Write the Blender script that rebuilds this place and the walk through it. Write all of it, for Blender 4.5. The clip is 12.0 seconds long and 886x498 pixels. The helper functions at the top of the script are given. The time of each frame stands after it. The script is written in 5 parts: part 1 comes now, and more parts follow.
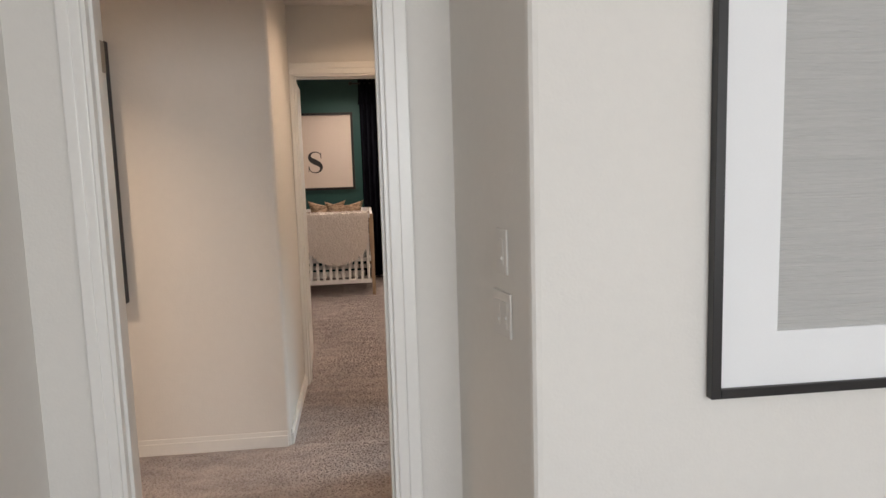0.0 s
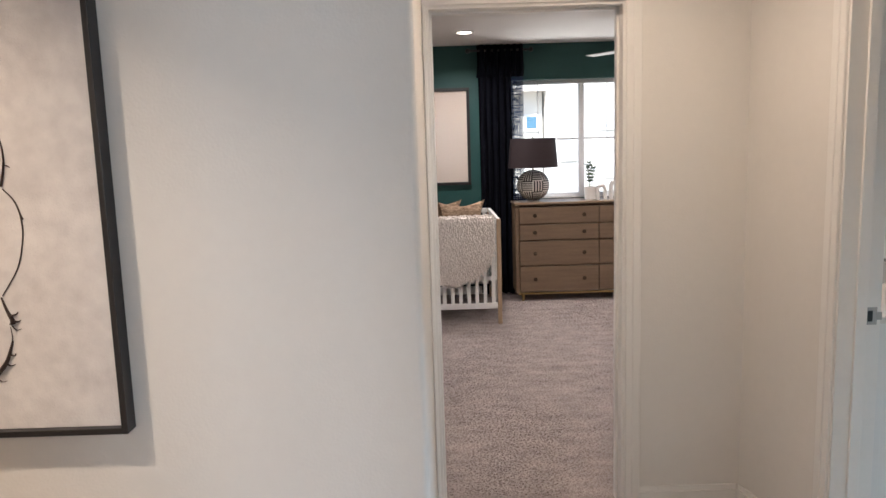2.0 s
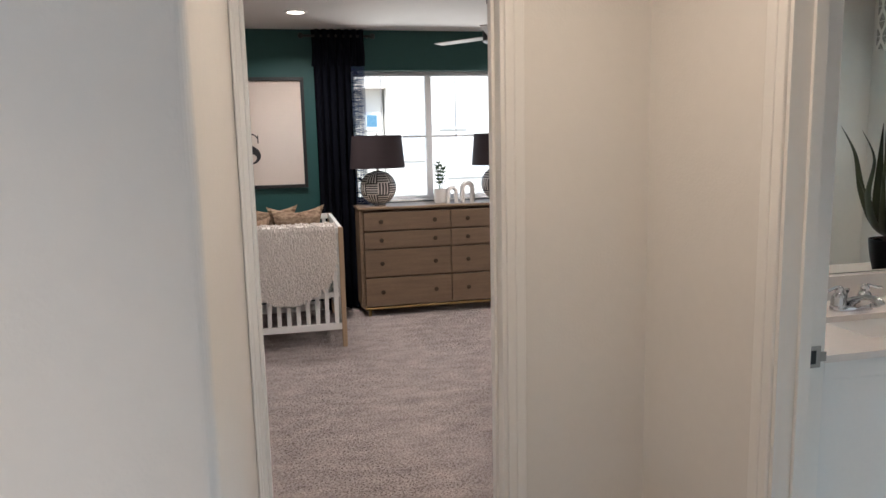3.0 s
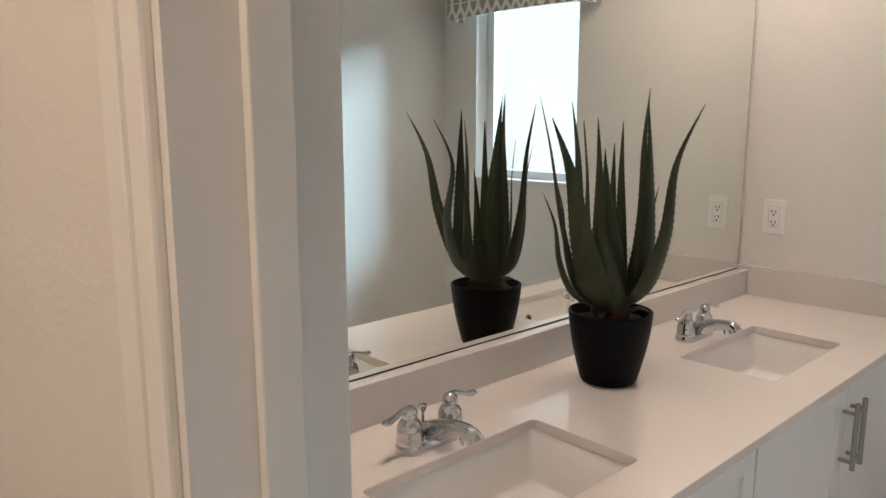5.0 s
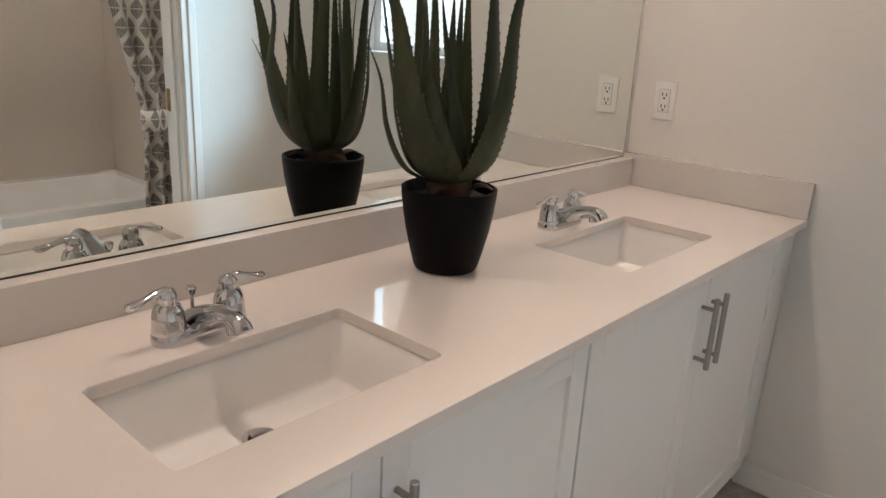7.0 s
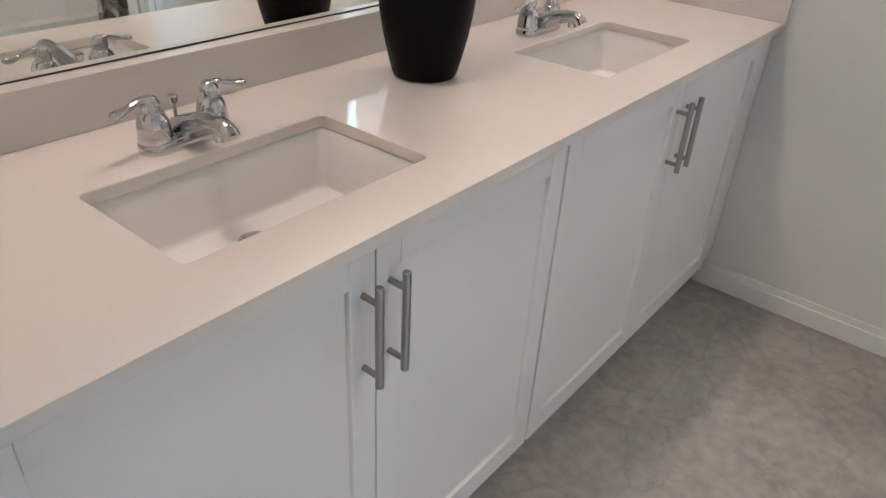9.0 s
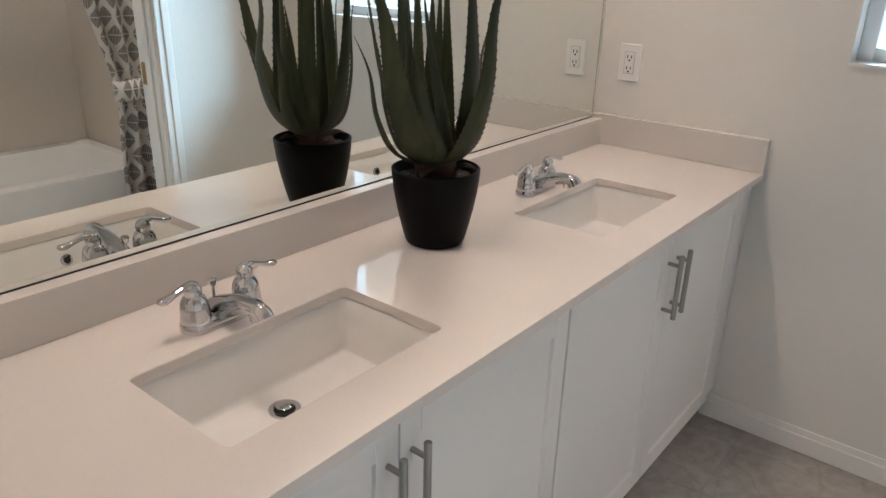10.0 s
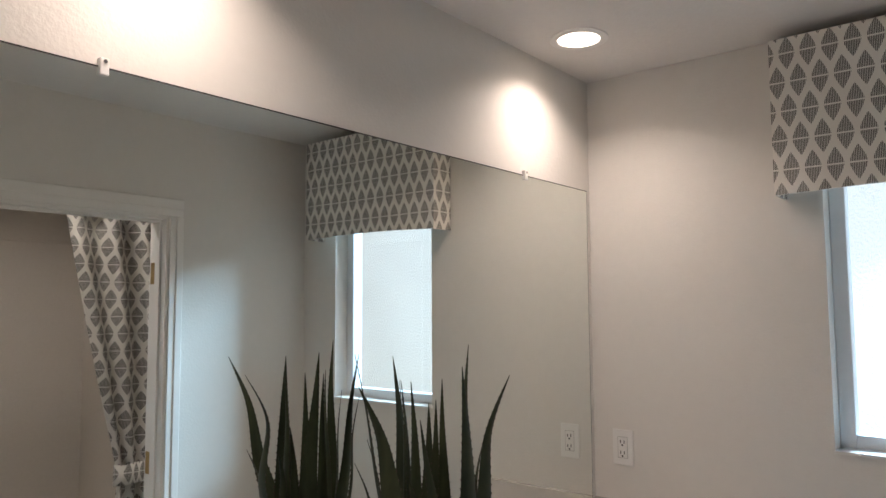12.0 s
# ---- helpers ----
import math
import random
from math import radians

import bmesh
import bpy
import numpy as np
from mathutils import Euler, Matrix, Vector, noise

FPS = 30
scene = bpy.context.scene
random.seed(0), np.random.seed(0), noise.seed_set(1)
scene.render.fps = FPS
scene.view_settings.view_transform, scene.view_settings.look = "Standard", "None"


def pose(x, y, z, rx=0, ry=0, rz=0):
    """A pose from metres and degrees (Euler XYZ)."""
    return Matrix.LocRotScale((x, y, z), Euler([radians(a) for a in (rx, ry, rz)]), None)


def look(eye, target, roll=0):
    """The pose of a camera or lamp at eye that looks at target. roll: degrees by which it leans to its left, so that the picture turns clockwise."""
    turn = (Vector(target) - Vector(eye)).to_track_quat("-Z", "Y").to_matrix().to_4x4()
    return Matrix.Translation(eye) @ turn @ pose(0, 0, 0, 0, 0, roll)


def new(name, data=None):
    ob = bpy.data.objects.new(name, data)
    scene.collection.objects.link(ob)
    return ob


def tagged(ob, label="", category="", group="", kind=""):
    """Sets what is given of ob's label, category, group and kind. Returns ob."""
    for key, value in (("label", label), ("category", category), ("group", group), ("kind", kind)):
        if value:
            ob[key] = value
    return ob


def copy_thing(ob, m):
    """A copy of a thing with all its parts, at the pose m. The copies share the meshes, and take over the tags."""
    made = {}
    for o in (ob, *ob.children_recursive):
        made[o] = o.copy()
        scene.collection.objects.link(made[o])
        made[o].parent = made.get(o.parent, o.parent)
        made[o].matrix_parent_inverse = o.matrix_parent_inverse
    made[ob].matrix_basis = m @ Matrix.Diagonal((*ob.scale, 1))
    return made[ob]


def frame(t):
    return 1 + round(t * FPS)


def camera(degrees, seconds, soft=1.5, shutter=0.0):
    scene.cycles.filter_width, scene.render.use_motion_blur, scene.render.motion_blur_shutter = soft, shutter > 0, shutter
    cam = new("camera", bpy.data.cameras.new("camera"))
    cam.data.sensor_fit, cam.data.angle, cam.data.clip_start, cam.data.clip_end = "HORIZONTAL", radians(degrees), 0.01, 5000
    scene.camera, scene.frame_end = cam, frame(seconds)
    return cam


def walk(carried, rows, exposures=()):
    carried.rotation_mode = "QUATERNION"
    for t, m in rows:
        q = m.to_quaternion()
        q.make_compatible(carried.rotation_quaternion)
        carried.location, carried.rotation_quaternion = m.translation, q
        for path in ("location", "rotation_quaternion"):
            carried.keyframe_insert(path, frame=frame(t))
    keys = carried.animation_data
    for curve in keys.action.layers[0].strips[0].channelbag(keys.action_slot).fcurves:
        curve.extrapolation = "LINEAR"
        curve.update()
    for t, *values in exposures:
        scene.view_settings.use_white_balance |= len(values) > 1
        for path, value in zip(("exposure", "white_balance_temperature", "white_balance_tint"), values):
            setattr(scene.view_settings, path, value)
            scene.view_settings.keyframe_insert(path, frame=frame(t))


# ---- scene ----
cam = camera(63.5, 12.0)
PATH = [
    (0, (1.051, 0.893, 1.482), (1.273, 2.865, 1.23), -1.7),
    (0.5, (0.97, 1.405, 1.471), (1.008, 3.387, 1.213), -1.9),
    (1, (0.86, 1.899, 1.491), (0.811, 3.88, 1.222), -1.4),
    (1.5, (0.726, 2.375, 1.504), (0.662, 4.355, 1.23), -1.7),
    (2, (0.686, 2.806, 1.503), (0.686, 4.787, 1.223), -1.8),
    (2.5, (0.651, 3.192, 1.497), (0.824, 5.164, 1.213), -1.3),
    (3, (0.742, 3.535, 1.49), (1.177, 5.465, 1.197), -1.3),
    (3.5, (0.915, 3.858, 1.485), (1.664, 5.687, 1.183), -1.2),
    (3.7, (0.992, 4.018, 1.495), (1.877, 5.784, 1.179), -1.1),
    (5.3, (1.901, 4.651, 1.483), (3.269, 6.071, 1.149), 0.3),
    (5.5, (1.955, 4.664, 1.482), (3.332, 6.076, 1.149), 0.6),
    (6, (2.056, 4.636, 1.454), (3.462, 6.009, 1.085), 1.7),
    (6.5, (2.093, 4.607, 1.413), (3.521, 5.929, 0.952), 2.5),
    (7, (2.102, 4.602, 1.376), (3.53, 5.865, 0.772), 3.1),
    (7.5, (2.097, 4.608, 1.345), (3.517, 5.799, 0.593), 3.6),
    (7.7, (2.096, 4.607, 1.339), (3.503, 5.772, 0.524), 3.8),
    (9.3, (2.035, 4.589, 1.373), (3.375, 5.637, 0.322), 3.1),
    (9.5, (2.018, 4.588, 1.421), (3.374, 5.65, 0.405), 2.8),
    (10, (1.999, 4.572, 1.482), (3.444, 5.732, 0.729), 1.4),
    (10.5, (1.984, 4.588, 1.508), (3.494, 5.808, 1.026), 1.3),
    (11, (1.978, 4.572, 1.562), (3.507, 5.842, 1.34), 0.4),
    (11.5, (1.973, 4.536, 1.636), (3.501, 5.827, 1.609), -0.2),
    (12, (1.966, 4.534, 1.651), (3.513, 5.791, 1.814), -0.3),
]
EXPOSURES = [(0.0, 0.59, 7250, 15), (0.5, 0.58, 7200, 15), (1.0, 0.77, 6850, 14), (1.5, 0.90, 6350, 12), (2.2, 0.95, 6000, 9), (3.0, 0.82, 5950, 8), (3.5, 0.80, 6000, 9), (5.5, 0.82, 6550, 12), (7.0, 0.88, 6550, 13), (7.5, 0.97, 6350, 12), (9.5, 0.98, 6100, 11), (10.5, 0.81, 6400, 12), (11.5, 0.64, 6350, 13), (12.0, 0.44, 6250, 12)]
walk(cam, [(t, look(eye, target, roll)) for t, eye, target, roll in PATH], exposures=EXPOSURES)

# ---- world, sun, exposure ----
world = bpy.data.worlds.new("world")
scene.world = world
world.use_nodes = True
wn = world.node_tree.nodes
sky = wn.new("ShaderNodeTexSky")
sky.sky_type, sky.sun_disc = "NISHITA", False
sky.sun_elevation, sky.sun_rotation = radians(48), radians(215)
world.node_tree.links.new(sky.outputs[0], wn["Background"].inputs[0])
wn["Background"].inputs[1].default_value = 0.15
sun = new("sun", bpy.data.lights.new("sun", "SUN"))
sun.data.energy, sun.data.angle, sun.data.color = 5.0, radians(0.5), (1.0, 0.95, 0.88)
sun.matrix_world = look((-20, -28, 38), (0, 0, 0))
WARM = (1.0, 0.885, 0.815)
BATH_W, NURS_W = 2.5, 10.5
BATH_WARM = (1.0, 0.815, 0.69)


def area_light(name, place, target, size_x, size_y, watts, colour):
    data = bpy.data.lights.new(name, "AREA")
    data.shape, data.size, data.size_y = "RECTANGLE", size_x, size_y
    data.energy, data.color = watts, colour
    ob = new(name, data)
    ob.matrix_world = look(place, target)
    return ob


SKYC = (0.50, 0.78, 1.0)
area_light("window_light_bath", (6.55, 5.20, 3.05), (4.0, 4.60, 1.5), 1.2, 1.0, 430, SKYC)
area_light("window_light_room", (2.25, -2.42, 1.6), (1.6, 2.5, 0.85), 2.4, 1.4, 80, (0.74, 0.87, 1.0))
# added lamp hidden below the sill; lifts the nursery ceiling like ground bounce
area_light("ceiling_fill_nursery", (2.3, 11.6, 0.25), (2.0, 8.4, 2.49), 2.4, 1.0, 55, (1.0, 0.95, 0.88))

# ---- materials ----


def mat(name, colour, rough=0.6, metal=0.0, vary=0.06, scale=6.0, grain=60.0, bump=0.0, bump_scale=None, spec=0.5, second=None, stretch=None, coat=0.0, sheen=0.0):
    m = bpy.data.materials.new(name)
    m.use_nodes = True
    nt = m.node_tree
    n, l = nt.nodes, nt.links
    b = n["Principled BSDF"]
    b.inputs["Roughness"].default_value, b.inputs["Metallic"].default_value = rough, metal
    b.inputs["Specular IOR Level"].default_value = spec
    b.inputs["Coat Weight"].default_value = coat
    b.inputs["Sheen Weight"].default_value = sheen
    tc = n.new("ShaderNodeTexCoord")
    mp = n.new("ShaderNodeMapping")
    l.new(tc.outputs["Object"], mp.inputs[0])
    if stretch:
        mp.inputs["Scale"].default_value = stretch
    big, fine = n.new("ShaderNodeTexNoise"), n.new("ShaderNodeTexNoise")
    big.inputs["Scale"].default_value, big.inputs["Detail"].default_value = scale, 4
    fine.inputs["Scale"].default_value, fine.inputs["Detail"].default_value = grain, 3
    l.new(mp.outputs[0], big.inputs[0]), l.new(mp.outputs[0], fine.inputs[0])
    mix = n.new("ShaderNodeMix")
    mix.data_type = "RGBA"
    c = Vector(colour[:3])
    s = Vector(second[:3]) if second else c * (1 - 2.2 * vary)
    mix.inputs["A"].default_value, mix.inputs["B"].default_value = (*c, 1), (*s, 1)
    add = n.new("ShaderNodeMath")
    add.operation = "MULTIPLY_ADD"
    add.inputs[1].default_value = 0.5
    half = n.new("ShaderNodeMath")
    half.operation = "MULTIPLY"
    half.inputs[1].default_value = 0.5
    l.new(fine.outputs[0], half.inputs[0])
    l.new(big.outputs[0], add.inputs[0]), l.new(half.outputs[0], add.inputs[2])
    ramp = n.new("ShaderNodeMapRange")
    ramp.inputs[1].default_value, ramp.inputs[2].default_value = 0.36, 0.64
    l.new(add.outputs[0], ramp.inputs[0]), l.new(ramp.outputs[0], mix.inputs["Factor"])
    l.new(mix.outputs["Result"], b.inputs["Base Color"])
    if bump:
        bt = n.new("ShaderNodeTexNoise")
        bt.inputs["Scale"].default_value, bt.inputs["Detail"].default_value = bump_scale or grain, 3
        l.new(mp.outputs[0], bt.inputs[0])
        bp = n.new("ShaderNodeBump")
        bp.inputs["Strength"].default_value, bp.inputs["Distance"].default_value = bump, 0.01
        l.new(bt.outputs[0], bp.inputs["Height"]), l.new(bp.outputs[0], b.inputs["Normal"])
    return m


def maths(nt, op, a, b=None, c=None):
    node = nt.nodes.new("ShaderNodeMath")
    node.operation = op
    for k, v in enumerate((a, b, c)):
        if v is None:
            continue
        if isinstance(v, (int, float)):
            node.inputs[k].default_value = v
        else:
            nt.links.new(v, node.inputs[k])
    return node.outputs[0]


def ikat(name, pitch=0.0562, rise=0.085, sheer=0.0):
    """Cream cloth printed with staggered grey pointed ovals, hatched and crossed; reads UV in metres."""
    m = mat(name, (0.83, 0.79, 0.73), 0.85, vary=0.03, grain=400, bump=0.12, bump_scale=900, sheen=0.2)
    nt = m.node_tree
    b = nt.nodes["Principled BSDF"]
    uv = nt.nodes.new("ShaderNodeUVMap")
    sep = nt.nodes.new("ShaderNodeSeparateXYZ")
    nt.links.new(uv.outputs[0], sep.inputs[0])
    u, v = maths(nt, "DIVIDE", sep.outputs[0], pitch), maths(nt, "DIVIDE", sep.outputs[1], 2 * rise)
    fac = None
    for shift in (0.0, 0.5):
        fu = maths(nt, "SUBTRACT", maths(nt, "FRACT", maths(nt, "ADD", u, shift)), 0.5)
        fv = maths(nt, "SUBTRACT", maths(nt, "FRACT", maths(nt, "ADD", v, shift)), 0.5)
        au, av = maths(nt, "ABSOLUTE", fu), maths(nt, "ABSOLUTE", fv)
        edge = maths(nt, "MULTIPLY_ADD", maths(nt, "POWER", maths(nt, "DIVIDE", av, 0.288), 1.5), -0.39, 0.39)
        inside = maths(nt, "LESS_THAN", au, edge)
        hatch = maths(nt, "GREATER_THAN", maths(nt, "FRACT", maths(nt, "MULTIPLY", fu, 14.0)), 0.33)
        cross = maths(nt, "GREATER_THAN", av, 0.013)
        one = maths(nt, "MULTIPLY", maths(nt, "MULTIPLY", inside, hatch), cross)
        fac = one if fac is None else maths(nt, "MAXIMUM", fac, one)
    mix = nt.nodes.new("ShaderNodeMix")
    mix.data_type = "RGBA"
    old = b.inputs["Base Color"].links[0].from_socket
    nt.links.new(old, mix.inputs["A"])
    mix.inputs["B"].default_value = (0.080, 0.072, 0.062, 1)
    nt.links.new(fac, mix.inputs["Factor"])
    nt.links.new(mix.outputs["Result"], b.inputs["Base Color"])
    if sheer:
        through_cloth, blend = nt.nodes.new("ShaderNodeBsdfTranslucent"), nt.nodes.new("ShaderNodeMixShader")
        nt.links.new(mix.outputs["Result"], through_cloth.inputs[0])
        blend.inputs[0].default_value = sheer
        nt.links.new(b.outputs[0], blend.inputs[1]), nt.links.new(through_cloth.outputs[0], blend.inputs[2])
        nt.links.new(blend.outputs[0], nt.nodes["Material Output"].inputs[0])
    return m


def banded(name):
    """Matt white ceramic with black painted stripes laid in patches of changing direction."""
    m = mat(name, (0.72, 0.69, 0.64), 0.5, vary=0.04)
    nt = m.node_tree
    b = nt.nodes["Principled BSDF"]
    uv = nt.nodes.new("ShaderNodeUVMap")
    sep = nt.nodes.new("ShaderNodeSeparateXYZ")
    nt.links.new(uv.outputs[0], sep.inputs[0])
    u, v = sep.outputs[0], sep.outputs[1]
    cu, cv = maths(nt, "FLOOR", maths(nt, "MULTIPLY", u, 9.0)), maths(nt, "FLOOR", maths(nt, "MULTIPLY", v, 3.0))
    par = maths(nt, "FLOORED_MODULO", maths(nt, "ADD", cu, cv), 2.0)
    su, sv = maths(nt, "MULTIPLY", u, 36.0), maths(nt, "MULTIPLY", v, 15.0)
    pick = maths(nt, "ADD", maths(nt, "MULTIPLY", su, par), maths(nt, "MULTIPLY", sv, maths(nt, "SUBTRACT", 1.0, par)))
    fac = maths(nt, "GREATER_THAN", maths(nt, "FRACT", pick), 0.46)
    mix = nt.nodes.new("ShaderNodeMix")
    mix.data_type = "RGBA"
    nt.links.new(b.inputs["Base Color"].links[0].from_socket, mix.inputs["A"])
    mix.inputs["B"].default_value = (0.015, 0.013, 0.014, 1)
    nt.links.new(fac, mix.inputs["Factor"]), nt.links.new(mix.outputs["Result"], b.inputs["Base Color"])
    return m


def glowing(name, colour, strength):
    m = bpy.data.materials.new(name)
    m.use_nodes = True
    b = m.node_tree.nodes["Principled BSDF"]
    b.inputs["Base Color"].default_value = (0.9, 0.9, 0.9, 1)
    b.inputs["Emission Color"].default_value, b.inputs["Emission Strength"].default_value = (*colour, 1), strength
    return m


def glassy(name, tint=(1, 1, 1)):
    m = bpy.data.materials.new(name)
    m.use_nodes = True
    n, l = m.node_tree.nodes, m.node_tree.links
    clear, gloss, mixn, face = n.new("ShaderNodeBsdfTransparent"), n.new("ShaderNodeBsdfGlossy"), n.new("ShaderNodeMixShader"), n.new("ShaderNodeLayerWeight")
    clear.inputs[0].default_value, gloss.inputs["Roughness"].default_value = (*tint, 1), 0.01
    power = maths(m.node_tree, "MULTIPLY_ADD", maths(m.node_tree, "POWER", face.outputs["Facing"], 4.0), 0.6, 0.03)
    l.new(power, mixn.inputs[0]), l.new(clear.outputs[0], mixn.inputs[1]), l.new(gloss.outputs[0], mixn.inputs[2])
    l.new(mixn.outputs[0], n["Material Output"].inputs[0])
    return m


def veined(name):
    """Grey porcelain tile with cloudy mottling and thin brown veins."""
    m = mat(name, (0.42, 0.395, 0.365), 0.42, scale=5.0, grain=26, second=(0.285, 0.262, 0.235), bump=0.02, bump_scale=60)
    nt = m.node_tree
    b = nt.nodes["Principled BSDF"]
    tc, dist = nt.nodes.new("ShaderNodeTexCoord"), nt.nodes.new("ShaderNodeTexNoise")
    dist.inputs["Scale"].default_value, dist.inputs["Detail"].default_value, dist.inputs["Distortion"].default_value = 3.4, 10, 0.6
    nt.links.new(tc.outputs["Object"], dist.inputs[0])
    line = maths(nt, "ABSOLUTE", maths(nt, "SUBTRACT", dist.outputs[0], 0.5))
    rng_node = nt.nodes.new("ShaderNodeMapRange")
    rng_node.inputs[1].default_value, rng_node.inputs[2].default_value, rng_node.inputs[3].default_value, rng_node.inputs[4].default_value = 0.0, 0.016, 0.30, 0.0
    nt.links.new(line, rng_node.inputs[0])
    mix = nt.nodes.new("ShaderNodeMix")
    mix.data_type = "RGBA"
    nt.links.new(b.inputs["Base Color"].links[0].from_socket, mix.inputs["A"])
    mix.inputs["B"].default_value = (0.20, 0.165, 0.135, 1)
    nt.links.new(rng_node.outputs[0], mix.inputs["Factor"]), nt.links.new(mix.outputs["Result"], b.inputs["Base Color"])
    return m


WALL = mat("wall_paint", (0.74, 0.708, 0.662), 0.75, vary=0.012, scale=1.5, grain=30, bump=0.10, bump_scale=120, spec=0.3)
CEIL = mat("ceiling_paint", (0.78, 0.75, 0.72), 0.85, vary=0.015, scale=2, bump=0.15, bump_scale=90, spec=0.2)
TRIM = mat("trim_paint", (0.80, 0.775, 0.735), 0.32, vary=0.012, scale=3, bump=0.02, bump_scale=40)
TEAL = mat("teal_paint", (0.014, 0.072, 0.067), 0.6, vary=0.04, scale=1.5, bump=0.1, bump_scale=120)
CARPET = mat("carpet_pile", (0.50, 0.42, 0.385), 0.95, stretch=(1, 1.9, 1), scale=6, grain=70, bump=0.9, bump_scale=150, second=(0.27, 0.222, 0.203), spec=0.1, sheen=0.3)
TILE = veined("marbled_tile")
GROUT = mat("grout", (0.34, 0.31, 0.275), 0.9, vary=0.08, grain=200)
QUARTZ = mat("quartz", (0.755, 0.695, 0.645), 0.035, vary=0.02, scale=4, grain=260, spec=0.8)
# same quartz for the upright splashes, in a darker, less glossy tone
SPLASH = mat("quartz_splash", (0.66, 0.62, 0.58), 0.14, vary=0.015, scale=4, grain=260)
PORC = mat("porcelain", (0.82, 0.80, 0.77), 0.08, vary=0.01, coat=0.3)
CAB = mat("cabinet_lacquer", (0.76, 0.745, 0.72), 0.38, vary=0.012, scale=3, bump=0.015, bump_scale=60)
CHROME = mat("chrome", (0.62, 0.62, 0.63), 0.05, 1.0, vary=0.01)
NICKEL = mat("brushed_nickel", (0.36, 0.34, 0.315), 0.34, 1.0, vary=0.06, grain=300, stretch=(1, 1, 0.05), bump=0.03)
BRASS = mat("worn_brass", (0.50, 0.36, 0.16), 0.4, 1.0, vary=0.1)
BRONZE = mat("dark_bronze", (0.10, 0.075, 0.055), 0.45, 1.0, vary=0.15)
TWIG = mat("twig_paint", (0.030, 0.018, 0.014), 0.7, vary=0.3, grain=90, second=(0.075, 0.045, 0.035))
MIRROR = mat("mirror_silver", (0.86, 0.89, 0.86), 0.0, 1.0, vary=0.0)
BLACK = mat("black_frame", (0.014, 0.012, 0.012), 0.4, vary=0.1, grain=80)
POT = mat("black_pot", (0.004, 0.004, 0.0045), 0.42, vary=0.1, scale=10, grain=120, bump=0.03, spec=0.09)
SOIL = mat("dark_gravel", (0.05, 0.045, 0.045), 0.8, vary=0.2, grain=140, bump=1.0, bump_scale=110)
ALOE = mat("aloe_skin", (0.021, 0.029, 0.012), 0.5, scale=9, grain=70, second=(0.042, 0.049, 0.021), stretch=(1, 1, 0.25), bump=0.05, bump_scale=60, spec=0.3)
ALOETIP = mat("aloe_spine", (0.05, 0.030, 0.018), 0.6, vary=0.1)
HUSK = mat("brown_husk", (0.075, 0.036, 0.022), 0.8, vary=0.2, grain=40, bump=0.3)
OAK = mat("taupe_oak", (0.215, 0.142, 0.086), 0.5, scale=3, grain=34, second=(0.15, 0.098, 0.06), stretch=(1.0, 12, 14), bump=0.06, bump_scale=30)
OAKTOP = mat("oak_top", (0.30, 0.21, 0.135), 0.35, scale=3, grain=34, second=(0.23, 0.16, 0.10), stretch=(1.0, 12, 14))
PALEWOOD = mat("pale_wood", (0.46, 0.33, 0.21), 0.5, scale=4, grain=30, second=(0.36, 0.25, 0.16), stretch=(14, 14, 1))
CRIBW = mat("crib_white", (0.80, 0.78, 0.75), 0.4, vary=0.015)
FLEECE = mat("sheepskin", (0.88, 0.81, 0.74), 0.95, scale=9, grain=60, second=(0.83, 0.76, 0.69), sheen=0.5)
NAVY = mat("navy_linen", (0.0045, 0.0055, 0.010), 0.95, vary=0.15, grain=300, bump=0.2, bump_scale=500, spec=0.1)
SHADE = mat("plum_shade", (0.028, 0.016, 0.018), 0.8, vary=0.08, grain=300, stretch=(1, 1, 0.2), bump=0.1, bump_scale=300)
BANDED = banded("striped_ceramic")
IKAT = ikat("ikat_cloth")
IKATSHEER = ikat("ikat_curtain_cloth", sheer=0.3)
CANVAS = mat("mottled_canvas", (0.73, 0.69, 0.66), 0.85, scale=7, grain=25, second=(0.60, 0.56, 0.54), bump=0.25, bump_scale=220)
PAPER = mat("cream_paper", (0.62, 0.53, 0.455), 0.2, vary=0.01, scale=2)
MATBOARD = mat("white_matboard", (0.80, 0.80, 0.80), 0.8, vary=0.01, grain=200)
RIBBED = mat("ribbed_grey_paper", (0.50, 0.49, 0.47), 0.85, scale=2, grain=20, second=(0.43, 0.425, 0.41), stretch=(1.5, 1, 55), bump=0.6, bump_scale=4)
SWITCHW = mat("switch_plastic", (0.70, 0.665, 0.62), 0.35, vary=0.01)
PLASTIC = mat("white_plastic", (0.82, 0.80, 0.77), 0.3, vary=0.01)
FANW = mat("fan_blade", (0.46, 0.44, 0.42), 0.45, vary=0.06)
SLOT = mat("dark_slot", (0.02, 0.02, 0.02), 0.7, vary=0.0)
VINYL = mat("window_vinyl", (0.80, 0.81, 0.82), 0.35, vary=0.01)
GLASS = glassy("clear_glass", (0.96, 0.98, 0.98))
SHEER = mat("sheer_cloth", (0.03, 0.05, 0.12), 0.9, vary=0.2, grain=300)
LEAF = mat("small_leaf", (0.05, 0.10, 0.03), 0.5, vary=0.2)
STUCCO = mat("stucco", (0.54, 0.515, 0.49), 0.95, scale=1.2, grain=60, second=(0.46, 0.44, 0.415), bump=0.6, bump_scale=45)
STUCCO2 = mat("pale_stucco", (0.80, 0.77, 0.73), 0.95, vary=0.05, scale=1, grain=30, bump=0.3)
ROOFT = mat("clay_roof", (0.78, 0.72, 0.67), 0.9, vary=0.15, grain=20)
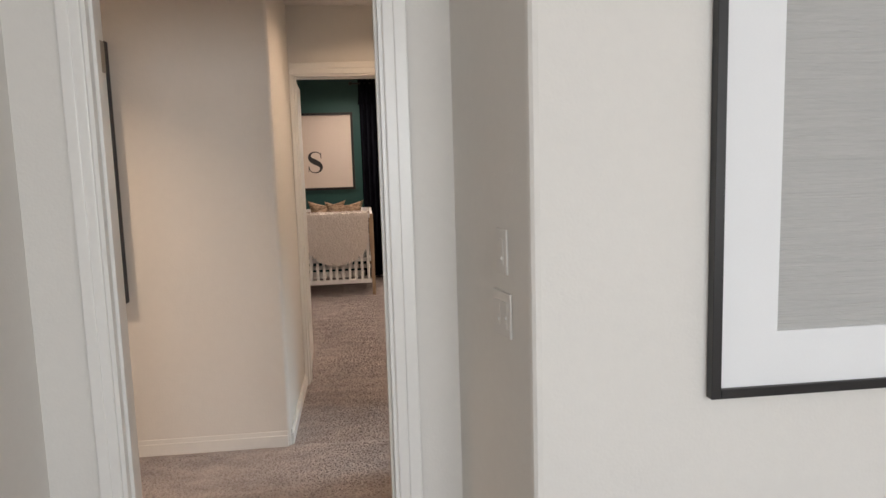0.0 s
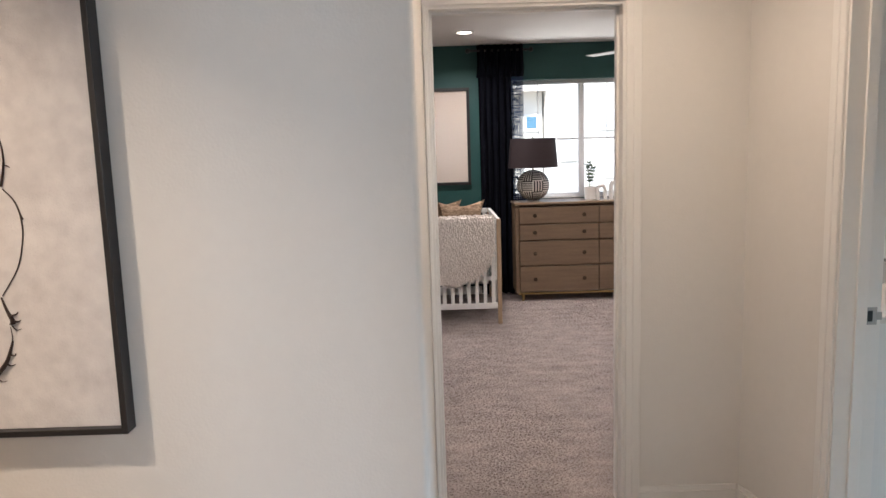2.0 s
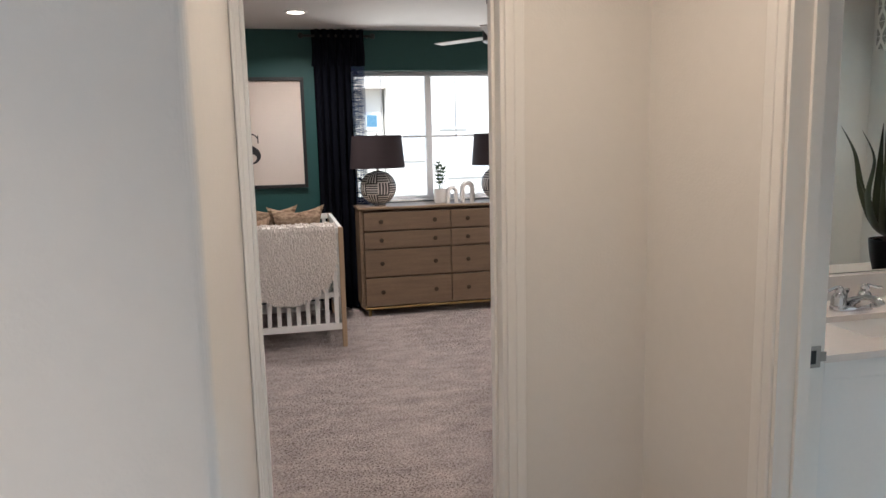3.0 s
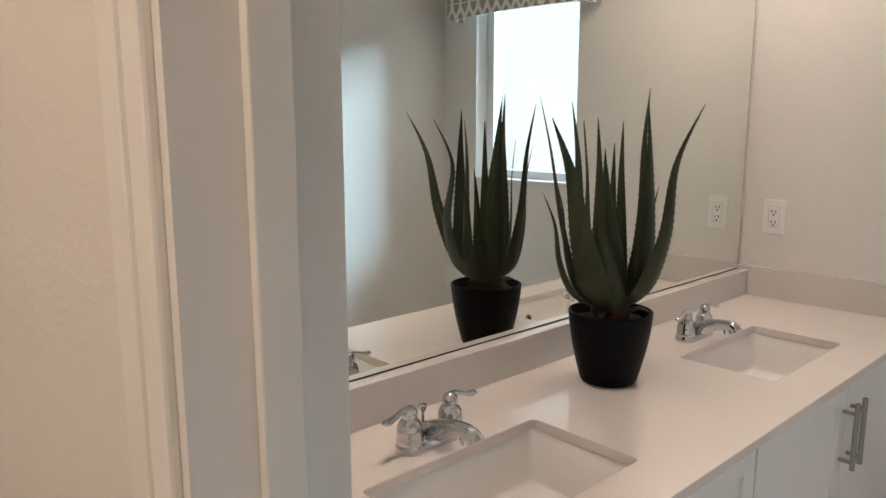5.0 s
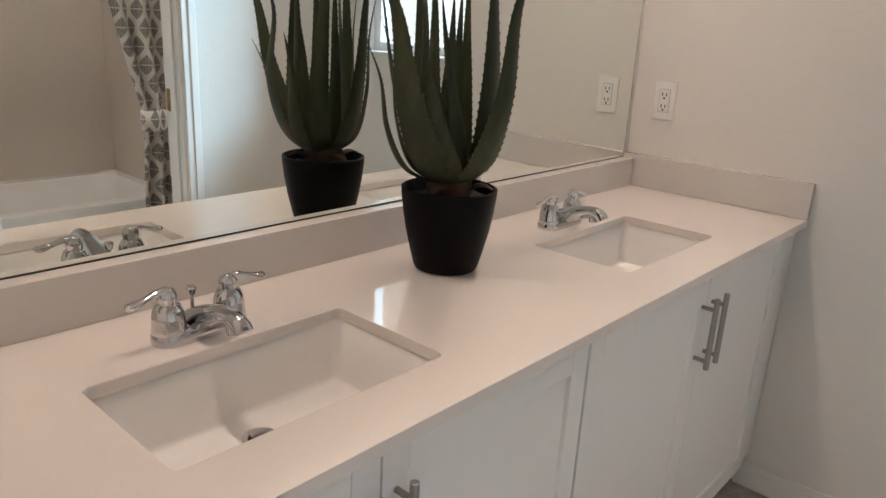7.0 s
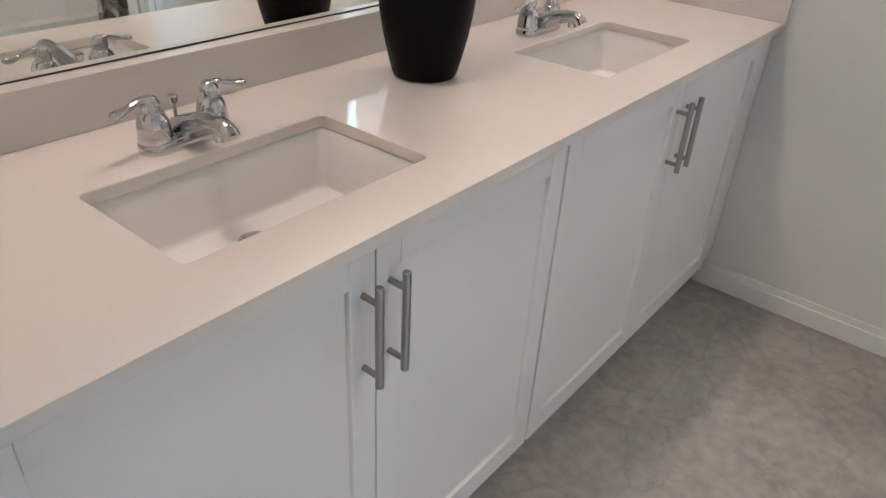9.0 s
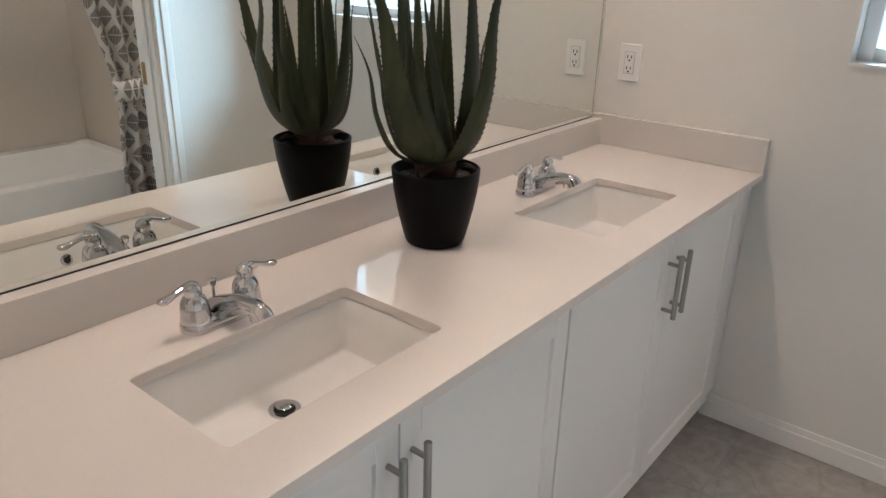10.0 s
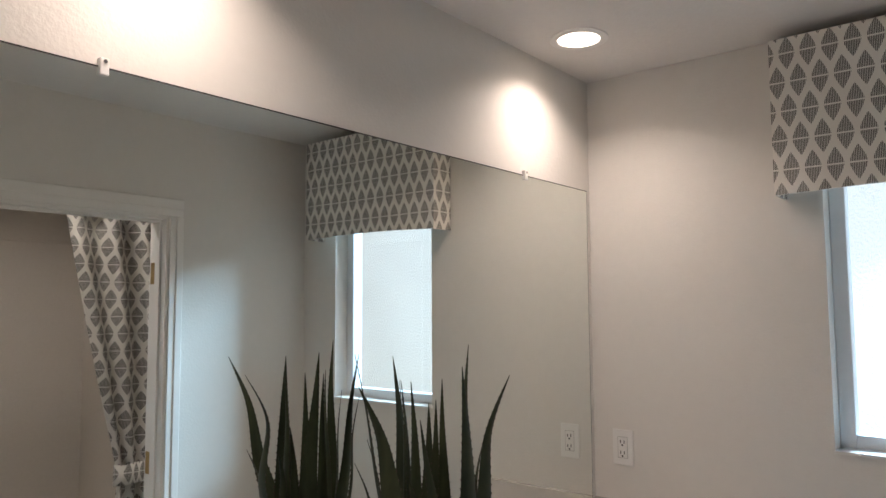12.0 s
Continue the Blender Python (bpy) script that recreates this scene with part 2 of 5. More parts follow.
PALEPANE = mat("pale_pane_far", (0.66, 0.67, 0.69), 0.2, vary=0.05)
PANE = mat("window_pane_far", (0.10, 0.22, 0.34), 0.15, vary=0.05)
DIRT = mat("pale_ground", (0.44, 0.39, 0.33), 0.95, vary=0.15, scale=0.4, grain=12, bump=0.4)
SURROUND = mat("tub_surround", (0.66, 0.595, 0.52), 0.25, vary=0.02, scale=2)
PILLOW_A = mat("striped_pillow", (0.46, 0.34, 0.235), 0.95, scale=3.0, grain=30, second=(0.10, 0.058, 0.036), stretch=(9, 9, 16), bump=0.3, bump_scale=60, spec=0.1)
PILLOW_B = mat("tan_pillow", (0.42, 0.30, 0.205), 0.95, scale=6, grain=40, second=(0.20, 0.12, 0.075), stretch=(8, 8, 3), bump=0.3, spec=0.1)
BEDDING = mat("patterned_sheet", (0.62, 0.60, 0.56), 0.9, scale=20, grain=45, second=(0.05, 0.11, 0.10))
BULB = glowing("lamp_glow", (1.0, 0.82, 0.66), 5.0)

# ---- mesh helpers ----


def box(bm, x0, x1, y0, y1, z0, z1, bevel=0.0, seg=2):
    got = bmesh.ops.create_cube(bm, size=1.0, matrix=Matrix.LocRotScale(((x0 + x1) / 2, (y0 + y1) / 2, (z0 + z1) / 2), None, (abs(x1 - x0), abs(y1 - y0), abs(z1 - z0))))
    if bevel:
        edges = list({e for v in got["verts"] for e in v.link_edges})
        bmesh.ops.bevel(bm, geom=edges, offset=bevel, segments=seg, profile=0.5, affect="EDGES")
    return bm


def boxes(*rows, bevel=0.0):
    bm = bmesh.new()
    for r in rows:
        box(bm, *r, bevel=bevel)
    return bm


def ring(bm, pts):
    return [bm.verts.new(p) for p in pts]


def skin(bm, rings, close=True, caps=True):
    n = len(rings[0])
    for a, b in zip(rings, rings[1:]):
        for k in range(n if close else n - 1):
            j = (k + 1) % n
            bm.faces.new((a[k], a[j], b[j], b[k]))
    if caps:
        if len(rings[0]) > 2:
            bm.faces.new(rings[0][::-1])
            bm.faces.new(rings[-1])
    return bm


def lathe(bm, profile, n=32, cx=0.0, cy=0.0, caps=True, uv=False):
    rings = [ring(bm, [(cx + r * math.cos(2 * math.pi * k / n), cy + r * math.sin(2 * math.pi * k / n), z) for k in range(n)]) for r, z in profile]
    skin(bm, rings, caps=caps)
    if uv:
        lay = bm.loops.layers.uv.verify()
        zs = [z for _, z in profile]
        for f in bm.faces:
            a0 = math.atan2(f.calc_center_median().y - cy, f.calc_center_median().x - cx)
            for lp in f.loops:
                a = math.atan2(lp.vert.co.y - cy, lp.vert.co.x - cx)
                if a - a0 > math.pi:
                    a -= 2 * math.pi
                if a - a0 < -math.pi:
                    a += 2 * math.pi
                lp[lay].uv = (a / (2 * math.pi) + 0.5, (lp.vert.co.z - min(zs)) / (max(zs) - min(zs)))
    return bm


def tube(bm, pts, radii, n=10, flat=1.0):
    """A swept round bar through pts; flat squeezes it across."""
    pts = [Vector(p) for p in pts]
    if isinstance(radii, (int, float)):
        radii = [radii] * len(pts)
    rings = []
    side = None
    for k, p in enumerate(pts):
        d = (pts[min(k + 1, len(pts) - 1)] - pts[max(k - 1, 0)]).normalized()
        ref = side if side is not None else (Vector((0, 0, 1)) if abs(d.z) < 0.9 else Vector((1, 0, 0))).cross(d)
        side = (ref - d * ref.dot(d)).normalized()
        up = d.cross(side)
        rings.append(ring(bm, [p + (side * math.cos(a) + up * math.sin(a) * flat) * radii[k] for a in (2 * math.pi * j / n for j in range(n))]))
    return skin(bm, rings)


def part(name, bm, material, parent=None, label="", smooth=False):
    bmesh.ops.recalc_face_normals(bm, faces=bm.faces[:])
    me = bpy.data.meshes.new(name)
    bm.to_mesh(me)
    bm.free()
    me.materials.append(material)
    if smooth:
        me.polygons.foreach_set("use_smooth", [True] * len(me.polygons))
        me.set_sharp_from_angle(angle=radians(38))
    ob = new(name, me)
    if parent is not None:
        ob.parent = parent
    if label:
        ob["label"] = label
    return ob


def thing(name, label, category, group="", kind="", at=(0, 0, 0), turn=0.0):
    """An Empty at a thing's base; its parts are built in its own coordinates."""
    ob = new(name)
    ob.empty_display_size = 0.1
    ob.matrix_basis = pose(*at, 0, 0, turn)
    return tagged(ob, label, category, group, kind)


def structure(name, bm, material, label, category="wall"):
    return tagged(part(name, bm, material), label, category, kind="structure")


def curve_pts(ctrl, n):
    """Points on a smooth line through the control points."""
    ctrl = [Vector(c) for c in ctrl]
    out = []
    for i in range(n + 1):
        s = i / n * (len(ctrl) - 1)
        k = min(int(s), len(ctrl) - 2)
        t = s - k
        p0, p1, p2, p3 = ctrl[max(k - 1, 0)], ctrl[k], ctrl[k + 1], ctrl[min(k + 2, len(ctrl) - 1)]
        out.append(0.5 * ((2 * p1) + (p2 - p0) * t + (2 * p0 - 5 * p1 + 4 * p2 - p3) * t * t + (3 * p1 - p0 - 3 * p2 + p3) * t ** 3))
    return out


def prism(bm, poly, z0, z1):
    """An upright block on a plan outline."""
    return skin(bm, [ring(bm, [(x, y, z0) for x, y in poly]), ring(bm, [(x, y, z1) for x, y in poly])])


# ---- large structure ----
CH, NCH = 2.46, 2.49
XH, XC, XB, XW = 1.965, 1.885, 2.10, 4.27          # bathroom, hall side and window side
YM, YO = 5.73, 4.16          # mirror wall, opposite wall
YN, YG = 5.615, 10.05         # nursery door wall, teal wall
DH = 2.04

structure("floor", boxes((-2.6, 1.985, -2.6, 10.1, -0.12, 0.0), (1.985, 4.3, 5.86, 10.1, -0.12, 0.0), (1.985, 4.3, -2.6, 2.478, -0.12, 0.0)), CARPET, "mottled taupe cut-pile carpet through hall and bedrooms", "carpet")
structure("floor_bath", boxes((1.985, 4.27, 2.48, 5.73, -0.12, -0.006)), GROUT, "grey grout bed under the bathroom floor tiles", "floor")
structure("ceiling", boxes((-2.6, 4.4, -2.6, 5.732, CH, CH + 0.15)), CEIL, "white textured flat ceiling over hall and bathroom", "ceiling")
structure("ceiling_nursery", boxes((-1.9, 4.4, 5.733, 10.25, NCH, NCH + 0.12)), CEIL, "white flat ceiling of the nursery", "ceiling")

# first room
structure("wall_room_left", boxes((-0.05, 0.11, -2.6, 3.005, 0, CH)), WALL, "cream painted wall of the first room")
structure("wall_room_right", prism(bmesh.new(), [(1.328, 3.005), (1.4263, 2.485), (1.430, 2.474), (1.438, 2.467), (1.450, 2.465), (4.27, 2.465), (4.27, 2.475), (1.60, 2.475), (1.60, 3.005)], 0, CH), WALL, "cream painted angled wall with a bullnose corner beside a doorway")
structure("wall_room_side", boxes((4.27, 4.42, -2.6, 2.475, 0, CH)), WALL, "plain cream painted wall")
structure("wall_room_back", boxes((-0.05, 1.05, -2.6, -2.48, 0, CH), (3.45, 4.4, -2.6, -2.48, 0, CH), (1.05, 3.45, -2.6, -2.48, 0, 0.9), (1.05, 3.45, -2.6, -2.48, 2.3, CH)), WALL, "cream wall with a wide window opening")
structure("wall_door", boxes((-0.05, 0.318, 3.005, 3.125, 0, CH), (1.131, 1.97, 3.005, 3.125, 0, CH), (0.318, 1.131, 3.005, 3.125, DH - 0.008, CH)), WALL, "cream painted wall with an open doorway")
# hall
structure("wall_hall_left", prism(bmesh.new(), [(-2.6, 4.585), (0.612, 4.585)] + [(0.612 + 0.02 * math.sin(radians(a)), 4.605 - 0.02 * math.cos(radians(a))) for a in (15, 30, 45, 60, 75)] + [(0.632, 4.605), (0.632, YN), (0.45, YN), (0.45, 4.70), (-2.6, 4.70)], 0, CH), WALL, "cream painted hall wall with a bullnose corner")
structure("wall_hall_west", boxes((-2.6, -2.46, 3.125, 4.585, 0, CH)), WALL, "plain cream painted hall wall")
structure("wall_hall_south", boxes((-2.6, -0.05, 3.005, 3.125, 0, CH)), WALL, "plain cream painted hall wall")
structure("wall_bath_door", prism(boxes((XH, XB, 3.005, 4.294, 0, CH), (XH, XB, 4.294, 5.088, DH - 0.008, CH)), [(XB, 5.088), (XH, 5.088), (XH, 5.15), (XC, YN), (XB, YN)], 0, CH), WALL, "cream painted wall with the bathroom doorway")
structure("wall_nursery_door", boxes((-1.9, 0.648, YN, YN + 0.12, 0, NCH), (1.407, XB, YN, YN + 0.12, 0, NCH), (0.648, 1.407, YN, YN + 0.12, DH - 0.008, NCH)), WALL, "cream painted wall with the nursery doorway")
# bathroom
structure("wall_mirror", boxes((XB, XW + 0.15, YM, 5.86, 0, NCH)), WALL, "cream painted bathroom wall behind the vanity mirror")
structure("wall_bath_opposite", boxes((XB, 2.838, 4.04, YO, 0, CH), (3.543, XW, 4.04, YO, 0, CH), (2.838, 3.543, 4.04, YO, DH - 0.008, CH)), WALL, "cream painted wall with the tub room doorway")
WY0, WY1, WZ0, WZ1 = 4.385, 4.978, 1.237, 2.12
structure("wall_window_bath", boxes((XW, XW + 0.15, 2.476, WY0, 0, CH), (XW, XW + 0.15, WY1, YM, 0, CH), (XW, XW + 0.15, WY0, WY1, 0, WZ0), (XW, XW + 0.15, WY0, WY1, WZ1, CH)), WALL, "cream painted bathroom wall with a small window")
structure("wall_tub_back", boxes((XB, XW, 2.48, 2.60, 0, CH)), SURROUND, "glossy beige tub surround back wall")
structure("wall_tub_end", boxes((3.92, XW, 2.60, 3.36, 0, CH)), SURROUND, "glossy beige tub surround end wall")
structure("wall_tub_head", boxes((XB, 2.40, 2.60, 3.36, 0, CH)), SURROUND, "glossy beige tub surround end wall")
# nursery
NX0, NX1, NZ0, NZ1 = 1.40, 2.82, 0.97, 2.14
structure("wall_teal", boxes((-1.9, NX0, YG, YG + 0.16, 0, NCH), (NX1, 4.4, YG, YG + 0.16, 0, NCH), (NX0, NX1, YG, YG + 0.16, 0, NZ0), (NX0, NX1, YG, YG + 0.16, NZ1, NCH)), TEAL, "deep teal painted nursery wall with a window")
structure("wall_nursery_left", boxes((-1.9, -1.76, 5.72, YG, 0, NCH)), WALL, "plain cream painted nursery wall")
structure("wall_nursery_right", boxes((4.25, 4.4, 5.86, YG, 0, NCH)), WALL, "plain cream painted nursery wall")


def baseboard(name, x0, x1, y0, y1, face):
    """A stepped skirting board along a wall; face is the side it looks to."""
    bm = bmesh.new()
    t, s = 0.013, 0.007
    ax, sign = face[1], (1 if face[0] == "+" else -1)
    if ax == "y":
        box(bm, x0, x1, y0, y0 + sign * t, 0, 0.062, 0.002)
        box(bm, x0, x1, y0, y0 + sign * s, 0.0615, 0.085, 0.002)
    else:
        box(bm, x0, x0 + sign * t, y0, y1, 0, 0.062, 0.002)
        box(bm, x0, x0 + sign * s, y0, y1, 0.0615, 0.085, 0.002)
    return structure(name, bm, TRIM, "white stepped wooden baseboard along the wall foot", "baseboard")


baseboard("baseboard_hall_left", -2.4, 0.618, 4.585, 0, "-y")
baseboard("baseboard_hall_corner", 0.632, 0, 4.600, YN - 0.003, "+x")
baseboard("baseboard_nursery_door", 1.468, XC - 0.013, YN, 0, "-y")
bb = baseboard("baseboard_hall_right", 0.0, 0, 0.0, 0.468, "-x")
bb.matrix_basis = pose(XH, 5.15, 0, 0, 0, math.degrees(math.atan2(XH - XC, YN - 5.15)))
baseboard("baseboard_hall_right_near", XH, 0, 3.125, 4.215, "-x")
baseboard("baseboard_bath_window", XW, 0, YO, 5.20, "-x")
baseboard("baseboard_bath_opposite", 3.61, XW - 0.013, YO, 0, "+y")
bb = baseboard("baseboard_room_right", 0.0, 0, 0.02, 0.535, "-x")
bb.matrix_basis = pose(1.430, 2.465, 0, 0, 0, 10.7)
baseboard("baseboard_room_door", 1.205, 1.326, 3.005, 0, "-y")
baseboard("baseboard_room_left", 0.11, 0, -2.4, 2.992, "+x")
baseboard("baseboard_room_front", 1.45, 4.2, 2.465, 0, "-y")
baseboard("baseboard_teal", -1.7, 4.2, YG, 0, "-y")


def casing_piece(bm, lo, hi, inner, outer, axis, plane, sign, top=False):
    """A moulded casing strip. lo..hi runs along its length; inner..outer across it."""
    w = outer - inner
    bands = ((0.0, 1.0, 0.012), (0.45, 1.0, 0.0162))
    for a, b, t in bands:
        u0, u1 = inner + a * w, inner + b * w
        if u0 > u1:
            u0, u1 = u1, u0
        p0, p1 = sorted((plane, plane + sign * t))
        if axis == "y":
            box(bm, *((lo, hi, p0, p1, u0, u1) if top else (u0, u1, p0, p1, lo, hi)), bevel=0.0038)
        else:
            box(bm, *((p0, p1, lo, hi, u0, u1) if top else (p0, p1, u0, u1, lo, hi)), bevel=0.0038)


def doorway(name, axis, a0, a1, f0, f1, casings, widths=(0.07, 0.07), stop_side=0.5, strike=None, hinges=None, label=""):
    """Lining, stops and casings of an opening a0..a1 in a wall whose faces lie at f0 < f1."""
    d = thing(name, label, "doorway", kind="structure")
    lin = 0.018
    for nm, lo, hi in (("jamb", a0, a0 + lin), ("jamb", a1 - lin, a1)):
        part(nm, boxes((lo, hi, f0 - 0.002, f1 + 0.002, 0, DH) if axis == "y" else (f0 - 0.002, f1 + 0.002, lo, hi, 0, DH)), TRIM, d)
    part("jamb_head", boxes((a0 + lin, a1 - lin, f0 - 0.002, f1 + 0.002, DH - lin, DH) if axis == "y" else (f0 - 0.002, f1 + 0.002, a0 + lin, a1 - lin, DH - lin, DH)), TRIM, d)
    s0 = f0 + (f1 - f0) * stop_side - 0.018
    for lo, hi in ((a0 + lin, a0 + lin + 0.011), (a1 - lin - 0.011, a1 - lin)):
        part("door_stop", boxes((lo, hi, s0, s0 + 0.036, 0, DH - lin) if axis == "y" else (s0, s0 + 0.036, lo, hi, 0, DH - lin), bevel=0.002), TRIM, d)
    part("door_stop", boxes((a0 + 0.03, a1 - 0.03, s0, s0 + 0.036, DH - lin - 0.011, DH - lin) if axis == "y" else (s0, s0 + 0.036, a0 + 0.03, a1 - 0.03, DH - lin - 0.011, DH - lin), bevel=0.002), TRIM, d)
    for plane, sign in casings:
        for lo_w, inner, s in ((widths[0], a0 + 0.006, -1), (widths[1], a1 - 0.006, 1)):
            bm = bmesh.new()
            casing_piece(bm, 0, DH - 0.006, inner, inner + s * lo_w, axis, plane, sign)
            part("casing", bm, TRIM, d)
        bm = bmesh.new()
        casing_piece(bm, a0 + 0.006 - widths[0], a1 - 0.006 + widths[1], DH - 0.006, DH + 0.068, axis, plane, sign, top=True)
        part("casing_head", bm, TRIM, d)
    return d


d1 = doorway("door_1", "y", 0.311, 1.138, 3.005, 3.125, ((3.005, -1), (3.125, 1)), widths=(0.063, 0.07), stop_side=0.35, label="white moulded casing and lining of an empty doorway")
part("strike_plate", boxes((1.1175, 1.1202, 3.081, 3.119, 0.894, 0.952), (1.1165, 1.1215, 3.115, 3.131, 0.910, 0.936), bevel=0.001), BRONZE, d1, "dark nickel strike plate")
part("strike_hole", boxes((1.1160, 1.1177, 3.086, 3.112, 0.904, 0.942)), SLOT, d1)
for hz in (0.25, 1.80):
    bm = boxes((0.3288, 0.3315, 3.087, 3.125, hz - 0.045, hz + 0.045), bevel=0.0008)
    part("hinge", bm, NICKEL, d1, "nickel hinge leaf")
doorway("door_2", "y", 0.641, 1.414, YN, YN + 0.12, ((YN, -1),), widths=(0.014, 0.060), stop_side=0.6, label="white moulded casing and lining of the nursery doorway")
d3 = doorway("door_3", "x", 4.287, 5.095, XH, XB, ((XH, -1), (XB, 1)), stop_side=0.52, label="white moulded casing and lining of the bathroom doorway")
part("strike_plate", boxes((2.048, 2.090, 5.0742, 5.0768, 0.889, 0.947), (2.087, 2.106, 5.073, 5.0775, 0.905, 0.931), bevel=0.001), NICKEL, d3, "nickel strike plate")
part("strike_hole", boxes((2.059, 2.075, 5.0732, 5.0745, 0.900, 0.936)), SLOT, d3)
d4 = doorway("door_4", "y", 2.828, 3.552, 4.04, YO, ((YO, 1),), widths=(0.06, 0.06), stop_side=0.6, label="white moulded casing and lining of the tub room doorway")
part("strike_plate", boxes((2.8457, 2.848, 4.05, 4.088, 0.87, 0.93), bevel=0.001), NICKEL, d4)
for hz in (0.25, 1.02, 1.80):
    part("hinge", boxes((3.5312, 3.534, 4.048, 4.083, hz - 0.045, hz + 0.045), bevel=0.0008), BRASS, d4, "worn brass hinge leaf")


# windows
def window(name, axis, a0, a1, z0, z1, plane, mull, label, rail=None):
    """A vinyl window: outer frame, mullion, sash frames, panes. plane is the inner face of the frame."""
    w = thing(name, label, "window", kind="structure")
    fr, dp = 0.042, 0.06

    def put(nm, u0, u1, v0, v1, d0, d1, material, bevel=0.003):
        bm = bmesh.new()
        box(bm, *((u0, u1, plane + d0, plane + d1, v0, v1) if axis == "y" else (plane + d0, plane + d1, u0, u1, v0, v1)), bevel=bevel)
        return part(nm, bm, material, w)

    put("window_frame", a0, a0 + fr, z0, z1, 0, dp, VINYL)
    put("window_frame", a1 - fr, a1, z0, z1, 0, dp, VINYL)
    put("window_frame", a0 + fr, a1 - fr, z0, z0 + fr, 0, dp, VINYL)
    put("window_frame", a0 + fr, a1 - fr, z1 - fr, z1, 0, dp, VINYL)
    for u in mull:
        put("mullion", u - 0.028, u + 0.028, z0 + fr, z1 - fr, 0.004, dp - 0.004, VINYL)
    if rail:
        edges = [a0 + fr] + [e for u in mull for e in (u - 0.028, u + 0.028)] + [a1 - fr]
        for lo, hi in zip(edges[::2], edges[1::2]):
            put("glazing_bar", lo, hi, rail - 0.010, rail + 0.010, 0.018, 0.042, VINYL)
            put("glazing_bar", (lo + hi) / 2 - 0.004 - 0.08, (lo + hi) / 2 + 0.004 - 0.08, rail + 0.010, z1 - fr, 0.024, 0.036, VINYL)
    edges = [a0 + fr] + [e for u in mull for e in (u - 0.028, u + 0.028)] + [a1 - fr]
    for lo, hi in zip(edges[::2], edges[1::2]):
        p = put("pane", lo - 0.004, hi + 0.004, z0 + fr - 0.004, z1 - fr + 0.004, 0.028, 0.032, GLASS, 0)
        p.visible_shadow = False
    return w


window("window_1", "x", WY0, WY1, WZ0, WZ1, XW + 0.075, (), "white vinyl bathroom window with a clear pane")
window("window_2", "y", NX0, NX1, NZ0, NZ1, YG + 0.07, (2.12,), "white vinyl sliding nursery window over the dresser", rail=1.555)
window("window_3", "y", 1.05, 3.45, 0.9, 2.3, -2.58, (2.25,), "wide white vinyl window of the first room")
structure("window_sill_bath", boxes((XW - 0.006, XW + 0.075, WY0 - 0.002, WY1 + 0.002, WZ0 - 0.004, WZ0 + 0.004)), TRIM, "white painted window stool", "window sill")
structure("window_sill_nursery", boxes((NX0, NX1, YG - 0.008, YG + 0.07, NZ0 - 0.004, NZ0 + 0.006)), TRIM, "white painted window stool", "window sill")


# recessed downlights
def downlight(x, y, ceiling, watts, group, beam=150, colour=WARM):
    d = thing("recessed_light", "round white recessed ceiling light, switched on", "ceiling light", group=group, at=(x, y, ceiling))
    bm = bmesh.new()
    lathe(bm, [(0.088, -0.0005), (0.088, -0.004), (0.080, -0.007), (0.064, -0.005), (0.062, -0.001)], 36, caps=False)
    part("trim_ring", bm, PLASTIC, d, smooth=True)
    bm = bmesh.new()
    lathe(bm, [(0.063, -0.0035), (0.001, -0.0035)], 36, caps=False)
    part("lens", bm, BULB, d, "glowing frosted lens")
    data = bpy.data.lights.new("recessed_lamp", "AREA")
    data.shape, data.size, data.energy, data.color, data.spread = "DISK", 0.10, watts, colour, radians(beam)
    lamp = new("recessed_lamp", data)
    lamp.matrix_world = look((x, y, ceiling - 0.012), (x, y, 0))
    return d


downlight(3.863, 5.542, CH, BATH_W, "recessed bathroom lights", 132, BATH_WARM)
downlight(2.60, 5.542, CH, BATH_W, "recessed bathroom lights", 132, BATH_WARM)
downlight(3.20, 3.62, CH, 5.0, "recessed bathroom lights", 150)
# far left light is seen; the other three are added by symmetry
for nx in (0.93, 3.10):
    for ny in (9.23, 6.95):
        downlight(nx, ny, NCH, NURS_W, "recessed nursery lights")
downlight(1.28, 4.90, CH, 5.3, "recessed hall lights", 150, (1.0, 0.77, 0.57))
# unseen second hall light, added to brighten the left hall wall
downlight(-0.75, 3.75, CH, 10.0, "recessed hall lights", 120, (1.0, 0.79, 0.60))

# ---- bathroom things ----
# vanity cabinets: two units of two doors
def bar_pull(parent, x, z0, z1, y):
    bm = lathe(bmesh.new(), [(0.0055, z0 + 0.001), (0.0064, z0 + 0.002), (0.0064, z1 - 0.002), (0.0055, z1 - 0.001)], 16, x, y - 0.032)
    for z in (z0 + 0.020, z1 - 0.029):
        tube(bm, [(x, y - 0.0005, z), (x, y - 0.030, z)], 0.0050, 12)
    return part("bar_pull", bm, NICKEL, parent, "brushed nickel bar pull", smooth=True)


